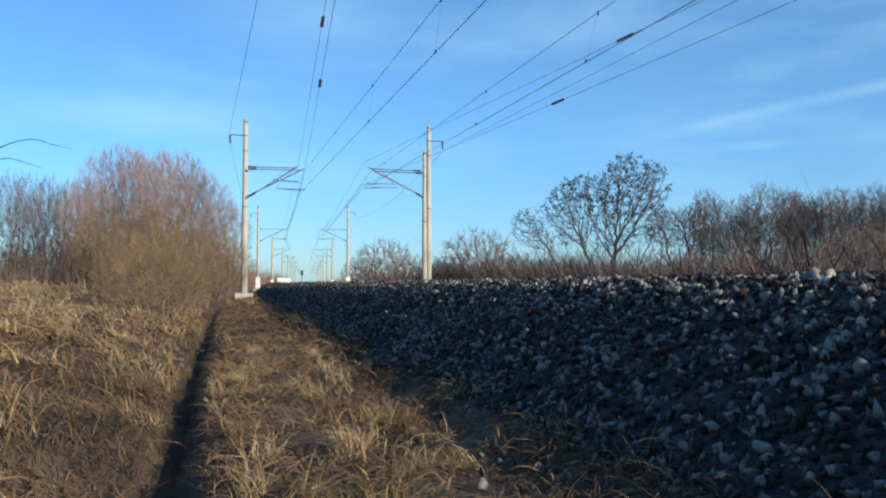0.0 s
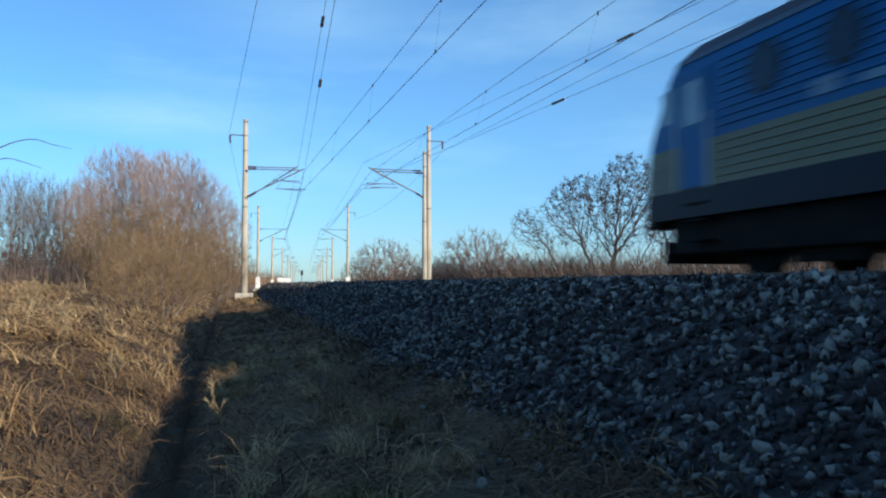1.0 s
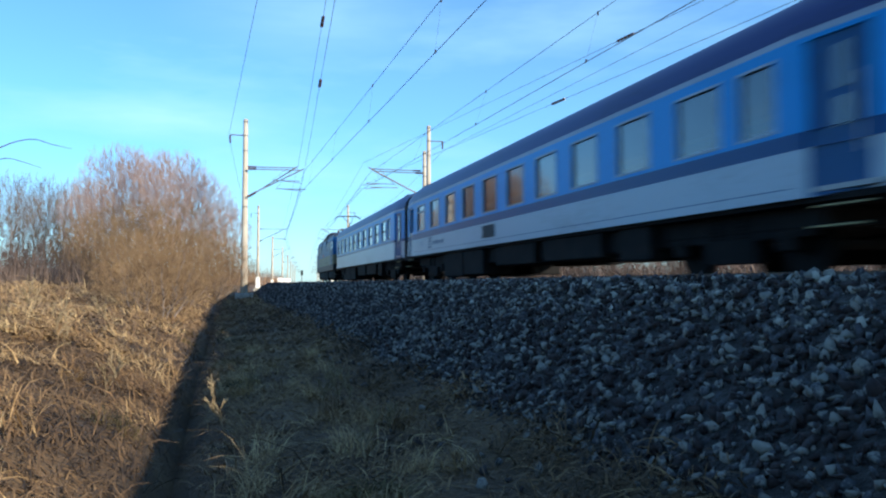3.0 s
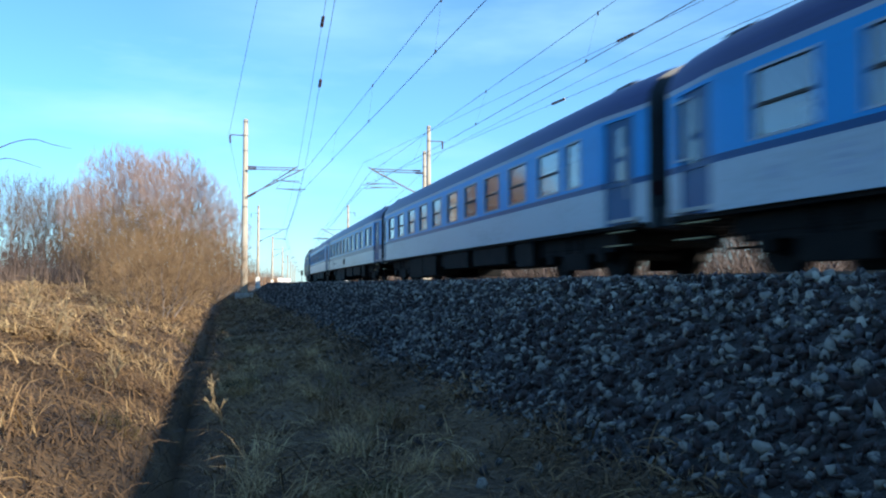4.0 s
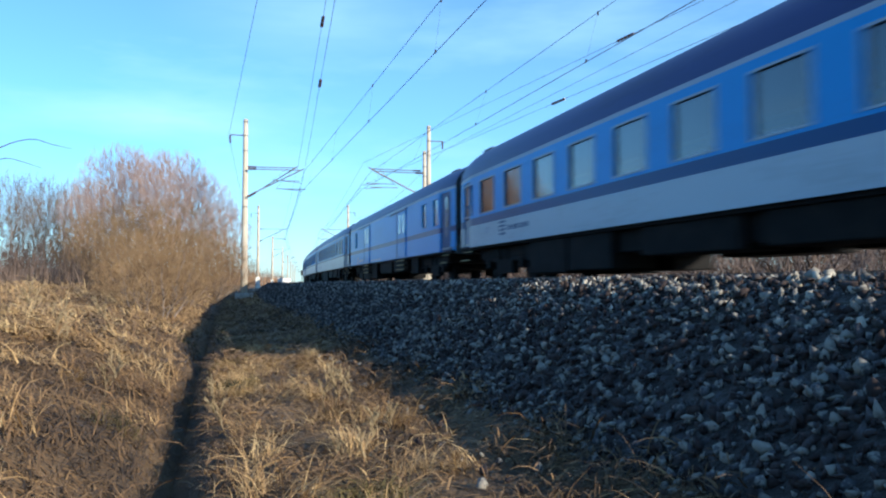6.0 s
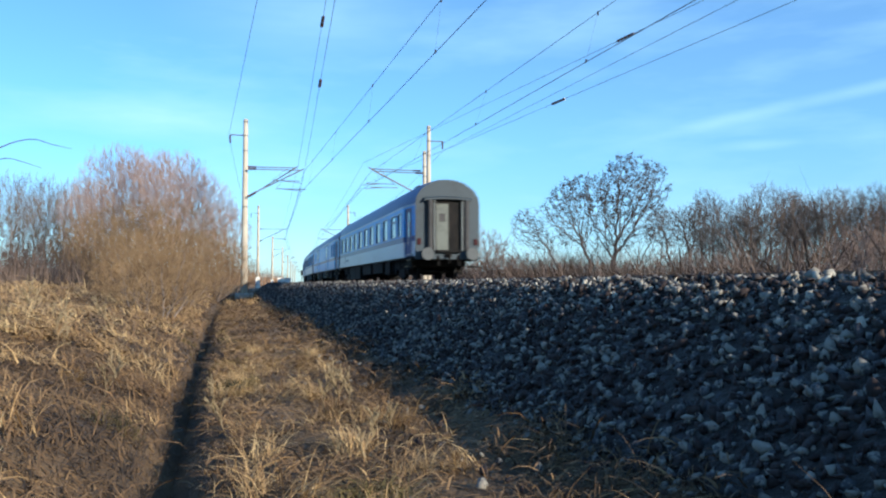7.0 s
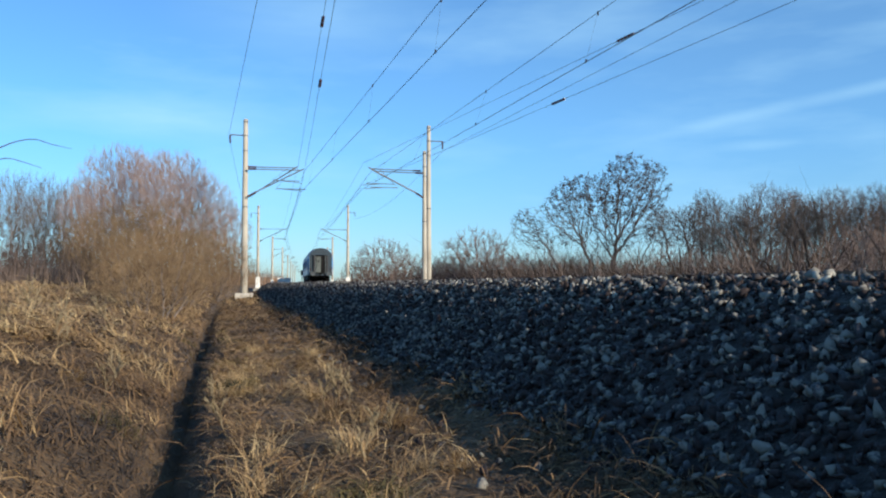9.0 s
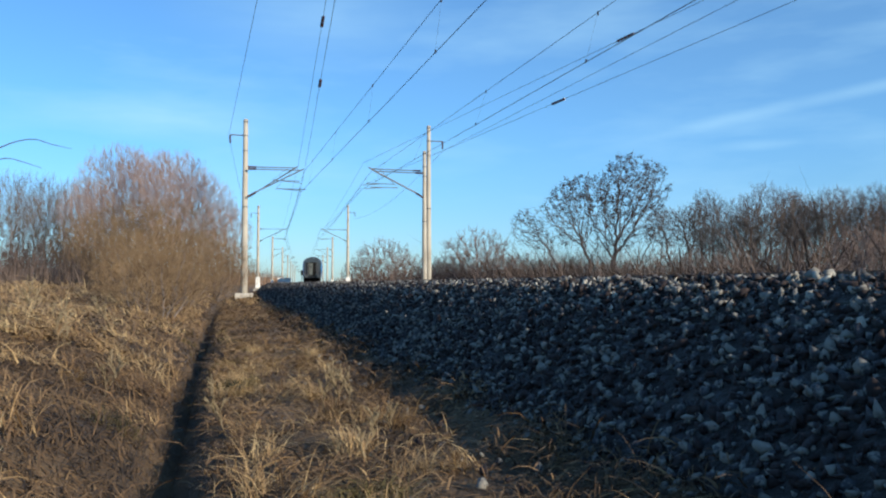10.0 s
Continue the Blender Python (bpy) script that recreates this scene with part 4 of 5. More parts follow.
for lab, a46, a10, beyond, ins in (
        ("anchoring messenger wire with an insulator", (-4.66, 6.45), (-6.52, 7.3), [(95.3, -4.2, 6.5)], 0.36),
        ("anchoring contact wire with an insulator", (-4.4, 5.6), (-6.54, 6.4), [(95.3, -4.0, 5.6)], 0.44),
        ("anchoring messenger wire with an insulator", (-0.96, 6.83), (4.4, 7.0), [(95.3, 0.6, 6.5)], 0.33),
        ("anchoring contact wire with an insulator", (-1.11, 5.5), (4.18, 6.0), [(95.3, 0.6, 5.7)], 0.42)):
    pts = run(a46, a10, beyond)
    w = wire("anchor_wire", lab, pts, 0.007, (0, 0.1))
    c = line_at(10, *a10).lerp(line_at(46.2, *a46), ins)
    d = (pts[1] - pts[0]).normalized()
    part("insulator", insulator_bm(c - d * 0.4, c + d * 0.4, 0.05, 5), m_insul, w)
for side, a46, a10, off in ((-1, (-8.4, 8.05), (-6.86, 8.4), -7.85), (1, (3.67, 7.69), (5.58, 7.6), 4.15)):
    pts = run(a46, a10, [(s, off, 7.7) for s in (95.3,)])
    wire("feeder_wire", "thin feeder wire on the masts' outer side", pts, 0.0085, (0, 0.9))

# distant trackside signal and boards
sg = thing("signal", "small trackside light signal far along the line", "railway signal", line_pose(170, -1.9, -0.2))
bar("signal_post", (0, 0, 0), (0, 0, 2.1), 0.07, m_galv, sg)
part("signal_head", box(bmesh.new(), -0.25, 0.25, -0.12, 0.12, 1.9, 3.0, 0.05), m_black, sg)
for s, off, w, h in ((172, -4.9, 0.7, 1.3), (180, -6.2, 0.6, 1.3), (160, -6.0, 0.5, 1.3)):
    bx = thing("trackside_cabinet", "white trackside relay cabinet", "cabinet", line_pose(s, off, -0.75), "cabinets beside the line")
    part("body", box(bmesh.new(), -w, w, -0.3, 0.3, 0.1, h + 0.6, 0.03), m_board, bx)
    part("roof", box(bmesh.new(), -w - 0.06, w + 0.06, -0.36, 0.36, h + 0.6, h + 0.68, 0.02), m_galv, bx)
    part("plinth", box(bmesh.new(), -w - 0.03, w + 0.03, -0.33, 0.33, -0.3, 0.1), m_concrete, bx)


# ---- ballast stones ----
# darker than the real stone: the slope's shade is put into these tones
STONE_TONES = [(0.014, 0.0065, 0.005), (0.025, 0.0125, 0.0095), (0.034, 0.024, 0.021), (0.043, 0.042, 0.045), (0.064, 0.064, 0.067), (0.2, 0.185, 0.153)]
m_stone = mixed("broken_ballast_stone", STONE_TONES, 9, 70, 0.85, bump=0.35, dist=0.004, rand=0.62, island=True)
m_stone_one = mixed("loose_ballast_stone", STONE_TONES, 9, 70, 0.85, bump=0.35, dist=0.004, rand=0.62)

# crest stones are somewhat paler; the rest of the lift is painted sunlight
m_stone_sunlit = mixed("sunlit_crest_stone", [(0.03, 0.025, 0.021), (0.085, 0.078, 0.066), (0.19, 0.176, 0.147), (0.36, 0.335, 0.275)], 9, 70, 0.85, bump=0.35, dist=0.004, rand=0.6, island=True)


def stone_shapes(count=14, seed=3):
    """Angular broken stones, as hulls of a few points, about one unit across."""
    rnd = random.Random(seed)
    out = []
    for k in range(count):
        bm = bmesh.new()
        ax = (1.0, rnd.uniform(0.5, 0.85), rnd.uniform(0.35, 0.62))
        for i in range(9):
            v = Vector((rnd.gauss(0, 1), rnd.gauss(0, 1), rnd.gauss(0, 1))).normalized() * rnd.uniform(0.8, 1.0)
            bm.verts.new((v.x * ax[0] * 0.5, v.y * ax[1] * 0.5, v.z * ax[2] * 0.5))
        res = bmesh.ops.convex_hull(bm, input=bm.verts[:])
        loose = [v for v in bm.verts if not v.link_faces]
        bmesh.ops.delete(bm, geom=loose, context="VERTS")
        bmesh.ops.triangulate(bm, faces=bm.faces[:])
        bm.verts.index_update()
        out.append((np.array([v.co[:] for v in bm.verts]), np.array([[v.index for v in f.verts] for f in bm.faces])))
        bm.free()
    return out


SHAPES = stone_shapes()


def turn_matrices(n, rng):
    q = rng.normal(size=(n, 4))
    q /= np.linalg.norm(q, axis=1)[:, None]
    w, x, y, z = q.T
    return np.stack([np.stack([1 - 2 * (y * y + z * z), 2 * (x * y - z * w), 2 * (x * z + y * w)], 1),
                     np.stack([2 * (x * y + z * w), 1 - 2 * (x * x + z * z), 2 * (y * z - x * w)], 1),
                     np.stack([2 * (x * z - y * w), 2 * (y * z + x * w), 1 - 2 * (x * x + y * y)], 1)], 1)


SLOPE_D = np.cumsum([0] + [math.hypot(b[0] - a[0], b[1] - a[1]) for a, b in zip(BED[:7], BED[1:7])])


def scatter_on_bed(s0, s1, gap, size, rng, d0=0.0, d1=None):
    """Stone centres over the slope and shoulder: running length, offset, height, size."""
    d1 = SLOPE_D[-1] if d1 is None else d1
    ns, nd = int((s1 - s0) / gap), int((d1 - d0) / gap)
    s = (s0 + gap * (np.arange(ns)[:, None] + rng.uniform(-0.1, 1.1, (ns, nd)))).ravel()
    d = (d0 + gap * (np.arange(nd)[None, :] + rng.uniform(-0.1, 1.1, (ns, nd)))).ravel()
    o = np.interp(d, SLOPE_D, [b[0] for b in BED[:7]])
    z = np.interp(d, SLOPE_D, [b[1] for b in BED[:7]]) + rng.uniform(-0.25, 0.4, s.size) * size
    r = size * np.clip(np.exp(rng.normal(0, 0.26, s.size)), 0.55, 1.45)
    return s, o, z, r


def place(s, o, z):
    x, y, th = np.interp(s, S_TAB, X_TAB), np.interp(s, S_TAB, Y_TAB), np.interp(s, S_TAB, TH_TAB)
    return np.stack([x + o * np.cos(th), y - o * np.sin(th), z], 1)


def bulk_mesh(name, verts, faces):
    me = bpy.data.meshes.new(name)
    me.vertices.add(len(verts))
    me.vertices.foreach_set("co", np.asarray(verts, dtype=np.float32).ravel())
    n = faces.shape[1]
    me.loops.add(faces.size)
    me.loops.foreach_set("vertex_index", faces.astype(np.int32).ravel())
    me.polygons.add(len(faces))
    me.polygons.foreach_set("loop_start", np.arange(0, faces.size, n, dtype=np.int32))
    me.update(calc_edges=True)
    return me


def stones_joined(pos, size, rng):
    pick = rng.integers(0, len(SHAPES), len(pos))
    vs, fs, base = [], [], 0
    for k, (v, f) in enumerate(SHAPES):
        i = np.nonzero(pick == k)[0]
        R = turn_matrices(len(i), rng)
        w = np.einsum("nij,vj->nvi", R, v) * size[i][:, None, None] + pos[i][:, None, :]
        vs.append(w.reshape(-1, 3))
        fs.append((f[None] + (base + np.arange(len(i)) * len(v))[:, None, None]).reshape(-1, 3))
        base += len(i) * len(v)
    return np.concatenate(vs), np.concatenate(fs)


rng = np.random.default_rng(11)
NEAREST = 2.05   # up to this running length every slope stone is an object of its own
far = [scatter_on_bed(NEAREST, 20, 0.048, 0.075, rng), scatter_on_bed(20, 45, 0.07, 0.1, rng), scatter_on_bed(45, 120, 0.15, 0.17, rng, 0.6),
       scatter_on_bed(1.6, 9, 0.052, 0.058, rng, 0.3), scatter_on_bed(-6, 1.2, 0.08, 0.1, rng), scatter_on_bed(1.2, NEAREST, 0.048, 0.075, rng, 1.0)]
ps, pr = np.concatenate([place(a, b, c) for a, b, c, d in far]), np.concatenate([d for a, b, c, d in far])
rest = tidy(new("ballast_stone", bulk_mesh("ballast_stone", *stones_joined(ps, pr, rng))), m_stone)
rest.parent = bed
tagged(rest, "loose grey-brown crushed stones", kind="stuff")
# paler stones heaped along the edge of the bed's top, sunlight put into their colour
heap = []
for s0, s1, n, size in ((1.0, 20, 2500, 0.072), (20, 50, 1900, 0.09), (50, 140, 2200, 0.13)):
    a, b = rng.uniform(s0, s1, n), CREST + 0.42 - 0.78 * rng.uniform(0, 1, n) ** 1.3
    c = np.interp(b, [q[0] for q in BED], [q[1] for q in BED]) + rng.uniform(-0.1, 0.35, n) * size
    heap.append((a, b, c, size * np.clip(np.exp(rng.normal(0, 0.3, n)), 0.5, 1.5)))
hp, hr = np.concatenate([place(a, b, c) for a, b, c, d in heap]), np.concatenate([d for a, b, c, d in heap])
crest = tidy(new("crest_stone", bulk_mesh("crest_stone", *stones_joined(hp, hr, rng))), m_stone_sunlit)
crest.parent = bed
tagged(crest, "pale crushed stones along the bed's edge, sunlight in their colour", kind="stuff")
near_s = scatter_on_bed(1.2, NEAREST, 0.048, 0.075, rng, 0.0, 1.0)
stone_mesh = []
for v, f in SHAPES:
    me = bulk_mesh("stone", v, f)
    me.materials.append(m_stone_one)
    stone_mesh.append(me)
rs = random.Random(8)
for p, r in zip(place(*near_s[:3]), near_s[3]):
    st = new("stone", rs.choice(stone_mesh))
    st.parent = bed
    st.matrix_basis = Matrix.LocRotScale(Vector(p), Euler((rs.uniform(0, 6.3), rs.uniform(0, 6.3), rs.uniform(0, 6.3))), Vector((r, r, r)))
# stones that rolled off onto the grass at the foot of the slope
for k in range(80):
    s, o = rs.uniform(2.9, 12), TOE - abs(rs.gauss(0.0, 0.22))
    r = rs.uniform(0.05, 0.1)
    p = line_at(s, o, bumpy(s, o, ground_z(o)) + r * 0.25)
    st = new("rolled_stone", rs.choice(stone_mesh))
    st.matrix_basis = Matrix.LocRotScale(p, Euler((rs.uniform(0, 6.3), rs.uniform(0, 6.3), rs.uniform(0, 6.3))), Vector((r, r, r)))
    tagged(st, "pale broken ballast stone lying in dry grass", "stone", "stones at the foot of the slope")


# ---- dry grass ----
m_straw = mixed("dead_straw", [(0.07, 0.037, 0.015), (0.185, 0.106, 0.042), (0.34, 0.215, 0.093), (0.52, 0.37, 0.175)], 0.9, 14, 0.85, bump=0, rand=0.3, island=True)
m_litter = mixed("brown_dead_stems", [(0.03, 0.018, 0.009), (0.085, 0.049, 0.022), (0.165, 0.096, 0.043), (0.27, 0.167, 0.077)], 0.7, 14, 0.9, bump=0, rand=0.3, island=True)
m_moss = mixed("green_winter_grass", [(0.04, 0.032, 0.011), (0.09, 0.07, 0.022), (0.15, 0.114, 0.038)], 1.2, 14, 0.85, bump=0, rand=0.3, island=True)


def ground_table(s, o):
    return np.array([bumpy(a, b, ground_z(b)) for a, b in zip(s, o)])


def blades(s, o, length, width, lean, rng, drift=None, lift=0.0):
    """Bent tapering blades rooted on the ground; drift: the way (angle) that most of them lie."""
    n = len(s)
    root = place(s, o, ground_table(s, o) + lift)
    az = rng.uniform(0, math.tau, n) if drift is None else drift + rng.normal(0, 0.75, n)
    dx, dy = np.cos(az), np.sin(az)
    L, W = length, width
    up0 = np.clip(lean + rng.normal(0, 0.22, n), 0.08, 1.45)
    pts = [root]
    ang = up0.copy()
    for k in range(3):
        step = L / 3
        pts.append(pts[-1] + np.stack([dx * np.cos(ang), dy * np.cos(ang), np.sin(ang)], 1) * step[:, None])
        ang = ang - rng.uniform(0.2, 0.7, n)
    side = np.stack([-dy, dx, rng.normal(0, 0.4, n)], 1)
    side /= np.linalg.norm(side, axis=1)[:, None]
    rows = []
    for k, wk in enumerate((1.0, 0.8, 0.5)):
        rows += [pts[k] - side * (W * wk / 2)[:, None], pts[k] + side * (W * wk / 2)[:, None]]
    rows.append(pts[3])
    v = np.stack(rows, 1)
    f = np.array([[0, 1, 3], [0, 3, 2], [2, 3, 5], [2, 5, 4], [4, 5, 6]])
    faces = f[None] + (np.arange(n) * 7)[:, None, None]
    return v.reshape(-1, 3), faces.reshape(-1, 3)


def join_all(chunks):
    vs, fs, base = [], [], 0
    for v, f in chunks:
        vs.append(v)
        fs.append(f + base)
        base += len(v)
    return np.concatenate(vs), np.concatenate(fs)


def clumped(n, s0, s1, o0, o1, scale, rng, keep=0.45, seed=0.0):
    """Points over a stretch of ground, thinned by noise into clumps."""
    s, o = rng.uniform(s0, s1, n), rng.uniform(o0, o1, n)
    q = np.array([noise.noise((a * scale, b * scale, seed)) for a, b in zip(s, o)])
    k = q > np.quantile(q, keep)
    return s[k], o[k]


rng = np.random.default_rng(5)
chunks, litter, green = [], [], []
# left bank: a mat of brown litter all over, straw in drifts upon it
for n, s0, s1, o0, o1, ln, wd in ((31000, 1.2, 11, -12.8, -8.56, 0.25, 0.0068), (26000, 10, 27, -18, -8.58, 0.36, 0.016), (14000, 26, 62, -32, -8.75, 0.5, 0.032)):
    s, o = rng.uniform(s0, s1, n), rng.uniform(o0, o1, n)
    litter.append(blades(s, o, ln * np.exp(rng.normal(0, 0.35, n)), wd * np.exp(rng.normal(0, 0.3, n)), 0.32, rng, drift=2.4, lift=0.02))
for n, s0, s1, o0, o1, ln, wd, keep in ((30000, 1.5, 12, -12.8, -8.62, 0.3, 0.0055, 0.5), (30000, 9, 27, -17, -8.8, 0.38, 0.010, 0.5), (13000, 25, 60, -30, -8.8, 0.5, 0.024, 0.45)):
    s, o = clumped(n, s0, s1, o0, o1, 1.1, rng, keep)
    k = len(s)
    chunks.append(blades(s, o, ln * np.exp(rng.normal(0, 0.35, k)), wd * np.exp(rng.normal(0, 0.3, k)), 0.45, rng, drift=2.6, lift=0.04))
# between ditch and ballast: tufts of straw, moss and fallen stems
for n, s0, s1, ln, wd in ((12000, 3.4, 11, 0.16, 0.005), (8000, 10, 32, 0.22, 0.010), (5000, 30, 60, 0.3, 0.025)):
    s, o = clumped(n, s0, s1, -8.3, -6.75, 1.7, rng, 0.5, 3.0)
    m = len(s)
    half = rng.uniform(size=m) < 0.36
    for sel, out in ((half, chunks), (~half, litter)):
        k = int(sel.sum())
        out.append(blades(s[sel], o[sel], ln * np.exp(rng.normal(0, 0.4, k)), wd * np.exp(rng.normal(0, 0.3, k)), 0.5, rng, drift=None))
# a thin cover of litter between them, and over the ditch's edges
for n, s0, s1, ln, wd in ((11000, 2.2, 11, 0.11, 0.006), (7000, 10, 34, 0.2, 0.013)):
    s, o = rng.uniform(s0, s1, n), rng.uniform(-8.36, -6.7, n)
    litter.append(blades(s, o, ln * np.exp(rng.normal(0, 0.35, n)), wd * np.exp(rng.normal(0, 0.3, n)), 0.25, rng, lift=0.01))
# dead weeds over the lower part of the stone slope
s, o = clumped(7000, 3.2, 26, -7.05, -6.6, 1.4, rng, 0.45, 11.0)
n = len(s)
litter.append(blades(s, o, 0.085 * np.exp(rng.normal(0, 0.4, n)), 0.006 * np.exp(rng.normal(0, 0.3, n)) * (1 + s / 12), 0.6, rng, lift=0.03))
# dense separate tufts
for k in range(75):
    s, o = (rng.uniform(4.3, 13), rng.uniform(-8.25, -7.1)) if k < 45 else (rng.uniform(2.5, 16), rng.uniform(-12, -8.9))
    m = 100
    a, r = rng.uniform(0, math.tau, m), 0.09 * np.sqrt(rng.uniform(0, 1, m))
    chunks.append(blades(s + r * np.cos(a), o + r * np.sin(a), 0.17 * np.exp(rng.normal(0, 0.3, m)), np.full(m, 0.0036), 0.85, rng, drift=rng.uniform(0, 6.3)))
for k in range(16):
    s, o = (rng.uniform(3, 18), rng.choice([-8.25, -8.8, -8.2, -8.7]) + rng.normal(0, 0.1)) if k < 10 else ((4.9, 8.6, 10.5)[k % 3], (-7.75, -8.1, -8.15)[k % 3] + rng.normal(0, 0.08))
    m = 220
    a, r = rng.uniform(0, math.tau, m), 0.16 * np.sqrt(rng.uniform(0, 1, m))
    green.append(blades(s + r * np.cos(a), o + r * np.sin(a), 0.09 * np.exp(rng.normal(0, 0.3, m)), np.full(m, 0.005), 0.9, rng))
for name, c, m, lab in (("dry_grass", chunks, m_straw, "matted straw-coloured dead grass"), ("dead_stems", litter, m_litter, "brown tangled dead stems and litter"), ("green_grass", green, m_moss, "short yellowish green winter grass")):
    tagged(tidy(new(name, bulk_mesh(name, *join_all(c))), m), lab, "grass", kind="stuff")


# ---- trees and shrubs, bare in winter ----
def bark(name, a, b, c):
    return mixed(name, [a, b, c], 1.2, 20, 0.9, bump=0, rand=0.25, island=True)


m_bark_dark = bark("dark_bark", (0.033, 0.029, 0.027), (0.07, 0.061, 0.056), (0.125, 0.108, 0.098))
m_bark_grey = bark("grey_brown_bark", (0.075, 0.058, 0.046), (0.145, 0.112, 0.09), (0.22, 0.175, 0.145))
m_bark_wood = bark("brown_grey_bark", (0.05, 0.038, 0.033), (0.095, 0.074, 0.064), (0.16, 0.127, 0.11))
m_twig_pink = bark("pinkish_grey_twigs", (0.19, 0.125, 0.105), (0.31, 0.22, 0.185), (0.42, 0.32, 0.275))
m_twig_orange = bark("orange_brown_twigs", (0.105, 0.062, 0.03), (0.19, 0.12, 0.06), (0.3, 0.2, 0.105))
m_twig_brown = bark("brown_thicket_twigs", (0.1, 0.062, 0.042), (0.2, 0.125, 0.08), (0.33, 0.2, 0.12))
m_thicket = bark("dull_brown_thicket", (0.04, 0.028, 0.022), (0.09, 0.063, 0.05), (0.16, 0.112, 0.085))
m_bush = bark("dull_pinkish_brown_twigs", (0.07, 0.048, 0.038), (0.15, 0.105, 0.085), (0.26, 0.185, 0.15))
m_seed = bark("dark_seed_clusters", (0.015, 0.01, 0.008), (0.035, 0.024, 0.018), (0.06, 0.042, 0.03))


class Limbs:
    """Collects tapered limbs as four-sided bars, thick ones and thin ones apart."""

    def __init__(self, seed, clear=1):
        self.r, self.clear = random.Random(seed), clear
        self.thick, self.thin, self.tips, self.stem = [], [], [], -1

    def grow(self, p, d, length, rad, level, levels, kids, spread, rise, wander, shrink=0.62, thin_at=0.03):
        r = self.r
        n = 4 if level == 0 else 3
        self.stem += level == 0
        step = length / n
        for k in range(n):
            r0, r1 = rad * (1 - 0.6 * k / n), rad * (1 - 0.6 * (k + 1) / n)
            d = (d + Vector((r.gauss(0, wander), r.gauss(0, wander), r.gauss(0, wander) + rise * 0.2))).normalized()
            q = p + d * step
            (self.thick if rad > thin_at else self.thin).append((p, q, r0, r1, self.stem))
            if level < levels and (k >= self.clear or level > 0):
                for j in range(kids if k == n - 1 else max(1, kids - 1)):
                    a = r.uniform(0, math.tau)
                    s = d.orthogonal().normalized()
                    t = d.cross(s)
                    e = (d * math.cos(spread) + (s * math.cos(a) + t * math.sin(a)) * math.sin(spread) * r.uniform(0.6, 1.3)).normalized()
                    e = (e + Vector((0, 0, rise))).normalized()
                    self.grow(q, e, length * shrink * r.uniform(0.75, 1.2), max(r1 * 0.62, 0.004), level + 1, levels, kids, spread, rise, wander, shrink, thin_at)
            p = q
        if level == levels:
            self.tips.append(p)


def bars_mesh(segs, sides, least):
    """Four- or three-sided tapering bars for all limbs."""
    P, Q = np.array([s[0][:] for s in segs]), np.array([s[1][:] for s in segs])
    R0, R1 = np.maximum([s[2] for s in segs], least), np.maximum([s[3] for s in segs], least * 0.7)
    D = Q - P
    D /= np.linalg.norm(D, axis=1)[:, None] + 1e-9
    ref = np.where(np.abs(D[:, 2:3]) < 0.9, np.array([[0, 0, 1.0]]), np.array([[1.0, 0, 0]]))
    S = np.cross(D, ref)
    S /= np.linalg.norm(S, axis=1)[:, None]
    T = np.cross(D, S)
    rows = []
    for C, R in ((P, R0), (Q, R1)):
        for i in range(sides):
            a = i * math.tau / sides
            rows.append(C + (S * math.cos(a) + T * math.sin(a)) * R[:, None])
    V = np.stack(rows, 1)
    f = []
    for i in range(sides):
        j = (i + 1) % sides
        f += [[i, j, sides + j], [i, sides + j, sides + i]]
    F = np.array(f)[None] + (np.arange(len(segs)) * 2 * sides)[:, None, None]
    return V.reshape(-1, 3), F.reshape(-1, 3)


def woody(name, label, category, limbs, m_thick, m_thin, least=0.006, seeds=0, group=""):
    ob = thing(name, label, category, group=group)
    stems = [("trunk", [g for g in limbs.thick if g[4] == k], m_thick, 6) for k in range(limbs.stem + 1)]
    for nm, segs, m, sides in stems + [("crown", limbs.thin, m_thin, 3)]:
        if segs:
            o = tidy(new(nm, bulk_mesh(nm, *bars_mesh(segs, sides, least))), m)
            o.parent = ob
    if seeds:
        r = limbs.r
        segs = []
        zs = sorted(t.z for t in limbs.tips)
        cut = zs[int(len(zs) * 0.45)]
        for t in limbs.tips:
            if t.z > cut and r.random() < 0.7 or r.random() < 0.12:
                for k in range(seeds):
                    a = t + Vector((r.gauss(0, 0.11), r.gauss(0, 0.11), r.gauss(-0.03, 0.08)))
                    segs.append((a, a + Vector((r.gauss(0, 0.05), r.gauss(0, 0.05), r.gauss(-0.02, 0.06))), 0.045, 0.02))
        o = tidy(new("seed_foliage", bulk_mesh("seed_foliage", *bars_mesh(segs, 3, 0.01))), m_seed)
        o.parent = ob
        tagged(o, "dark dry hanging seeds", kind="stuff")
    return ob


def stand(ob, px, depth, turn=0, size=1.0, z=None):
    """Sets a plant down at a bearing and depth from the stand point."""
    x = (px - 784) / 1400 * depth
    zz = ground_at(x, depth) if z is None else z
    ob.matrix_basis = pose(x, depth, zz - 0.05, 0, 0, turn) @ Matrix.Diagonal((size, size, size, 1))
    return ob


def ground_at(x, y):
    d = (X_TAB - x) ** 2 + (Y_TAB - y) ** 2
    i = int(np.argmin(d))
    th = TH_TAB[i]
    return ground_z((x - X_TAB[i]) * math.cos(th) - (y - Y_TAB[i]) * math.sin(th))


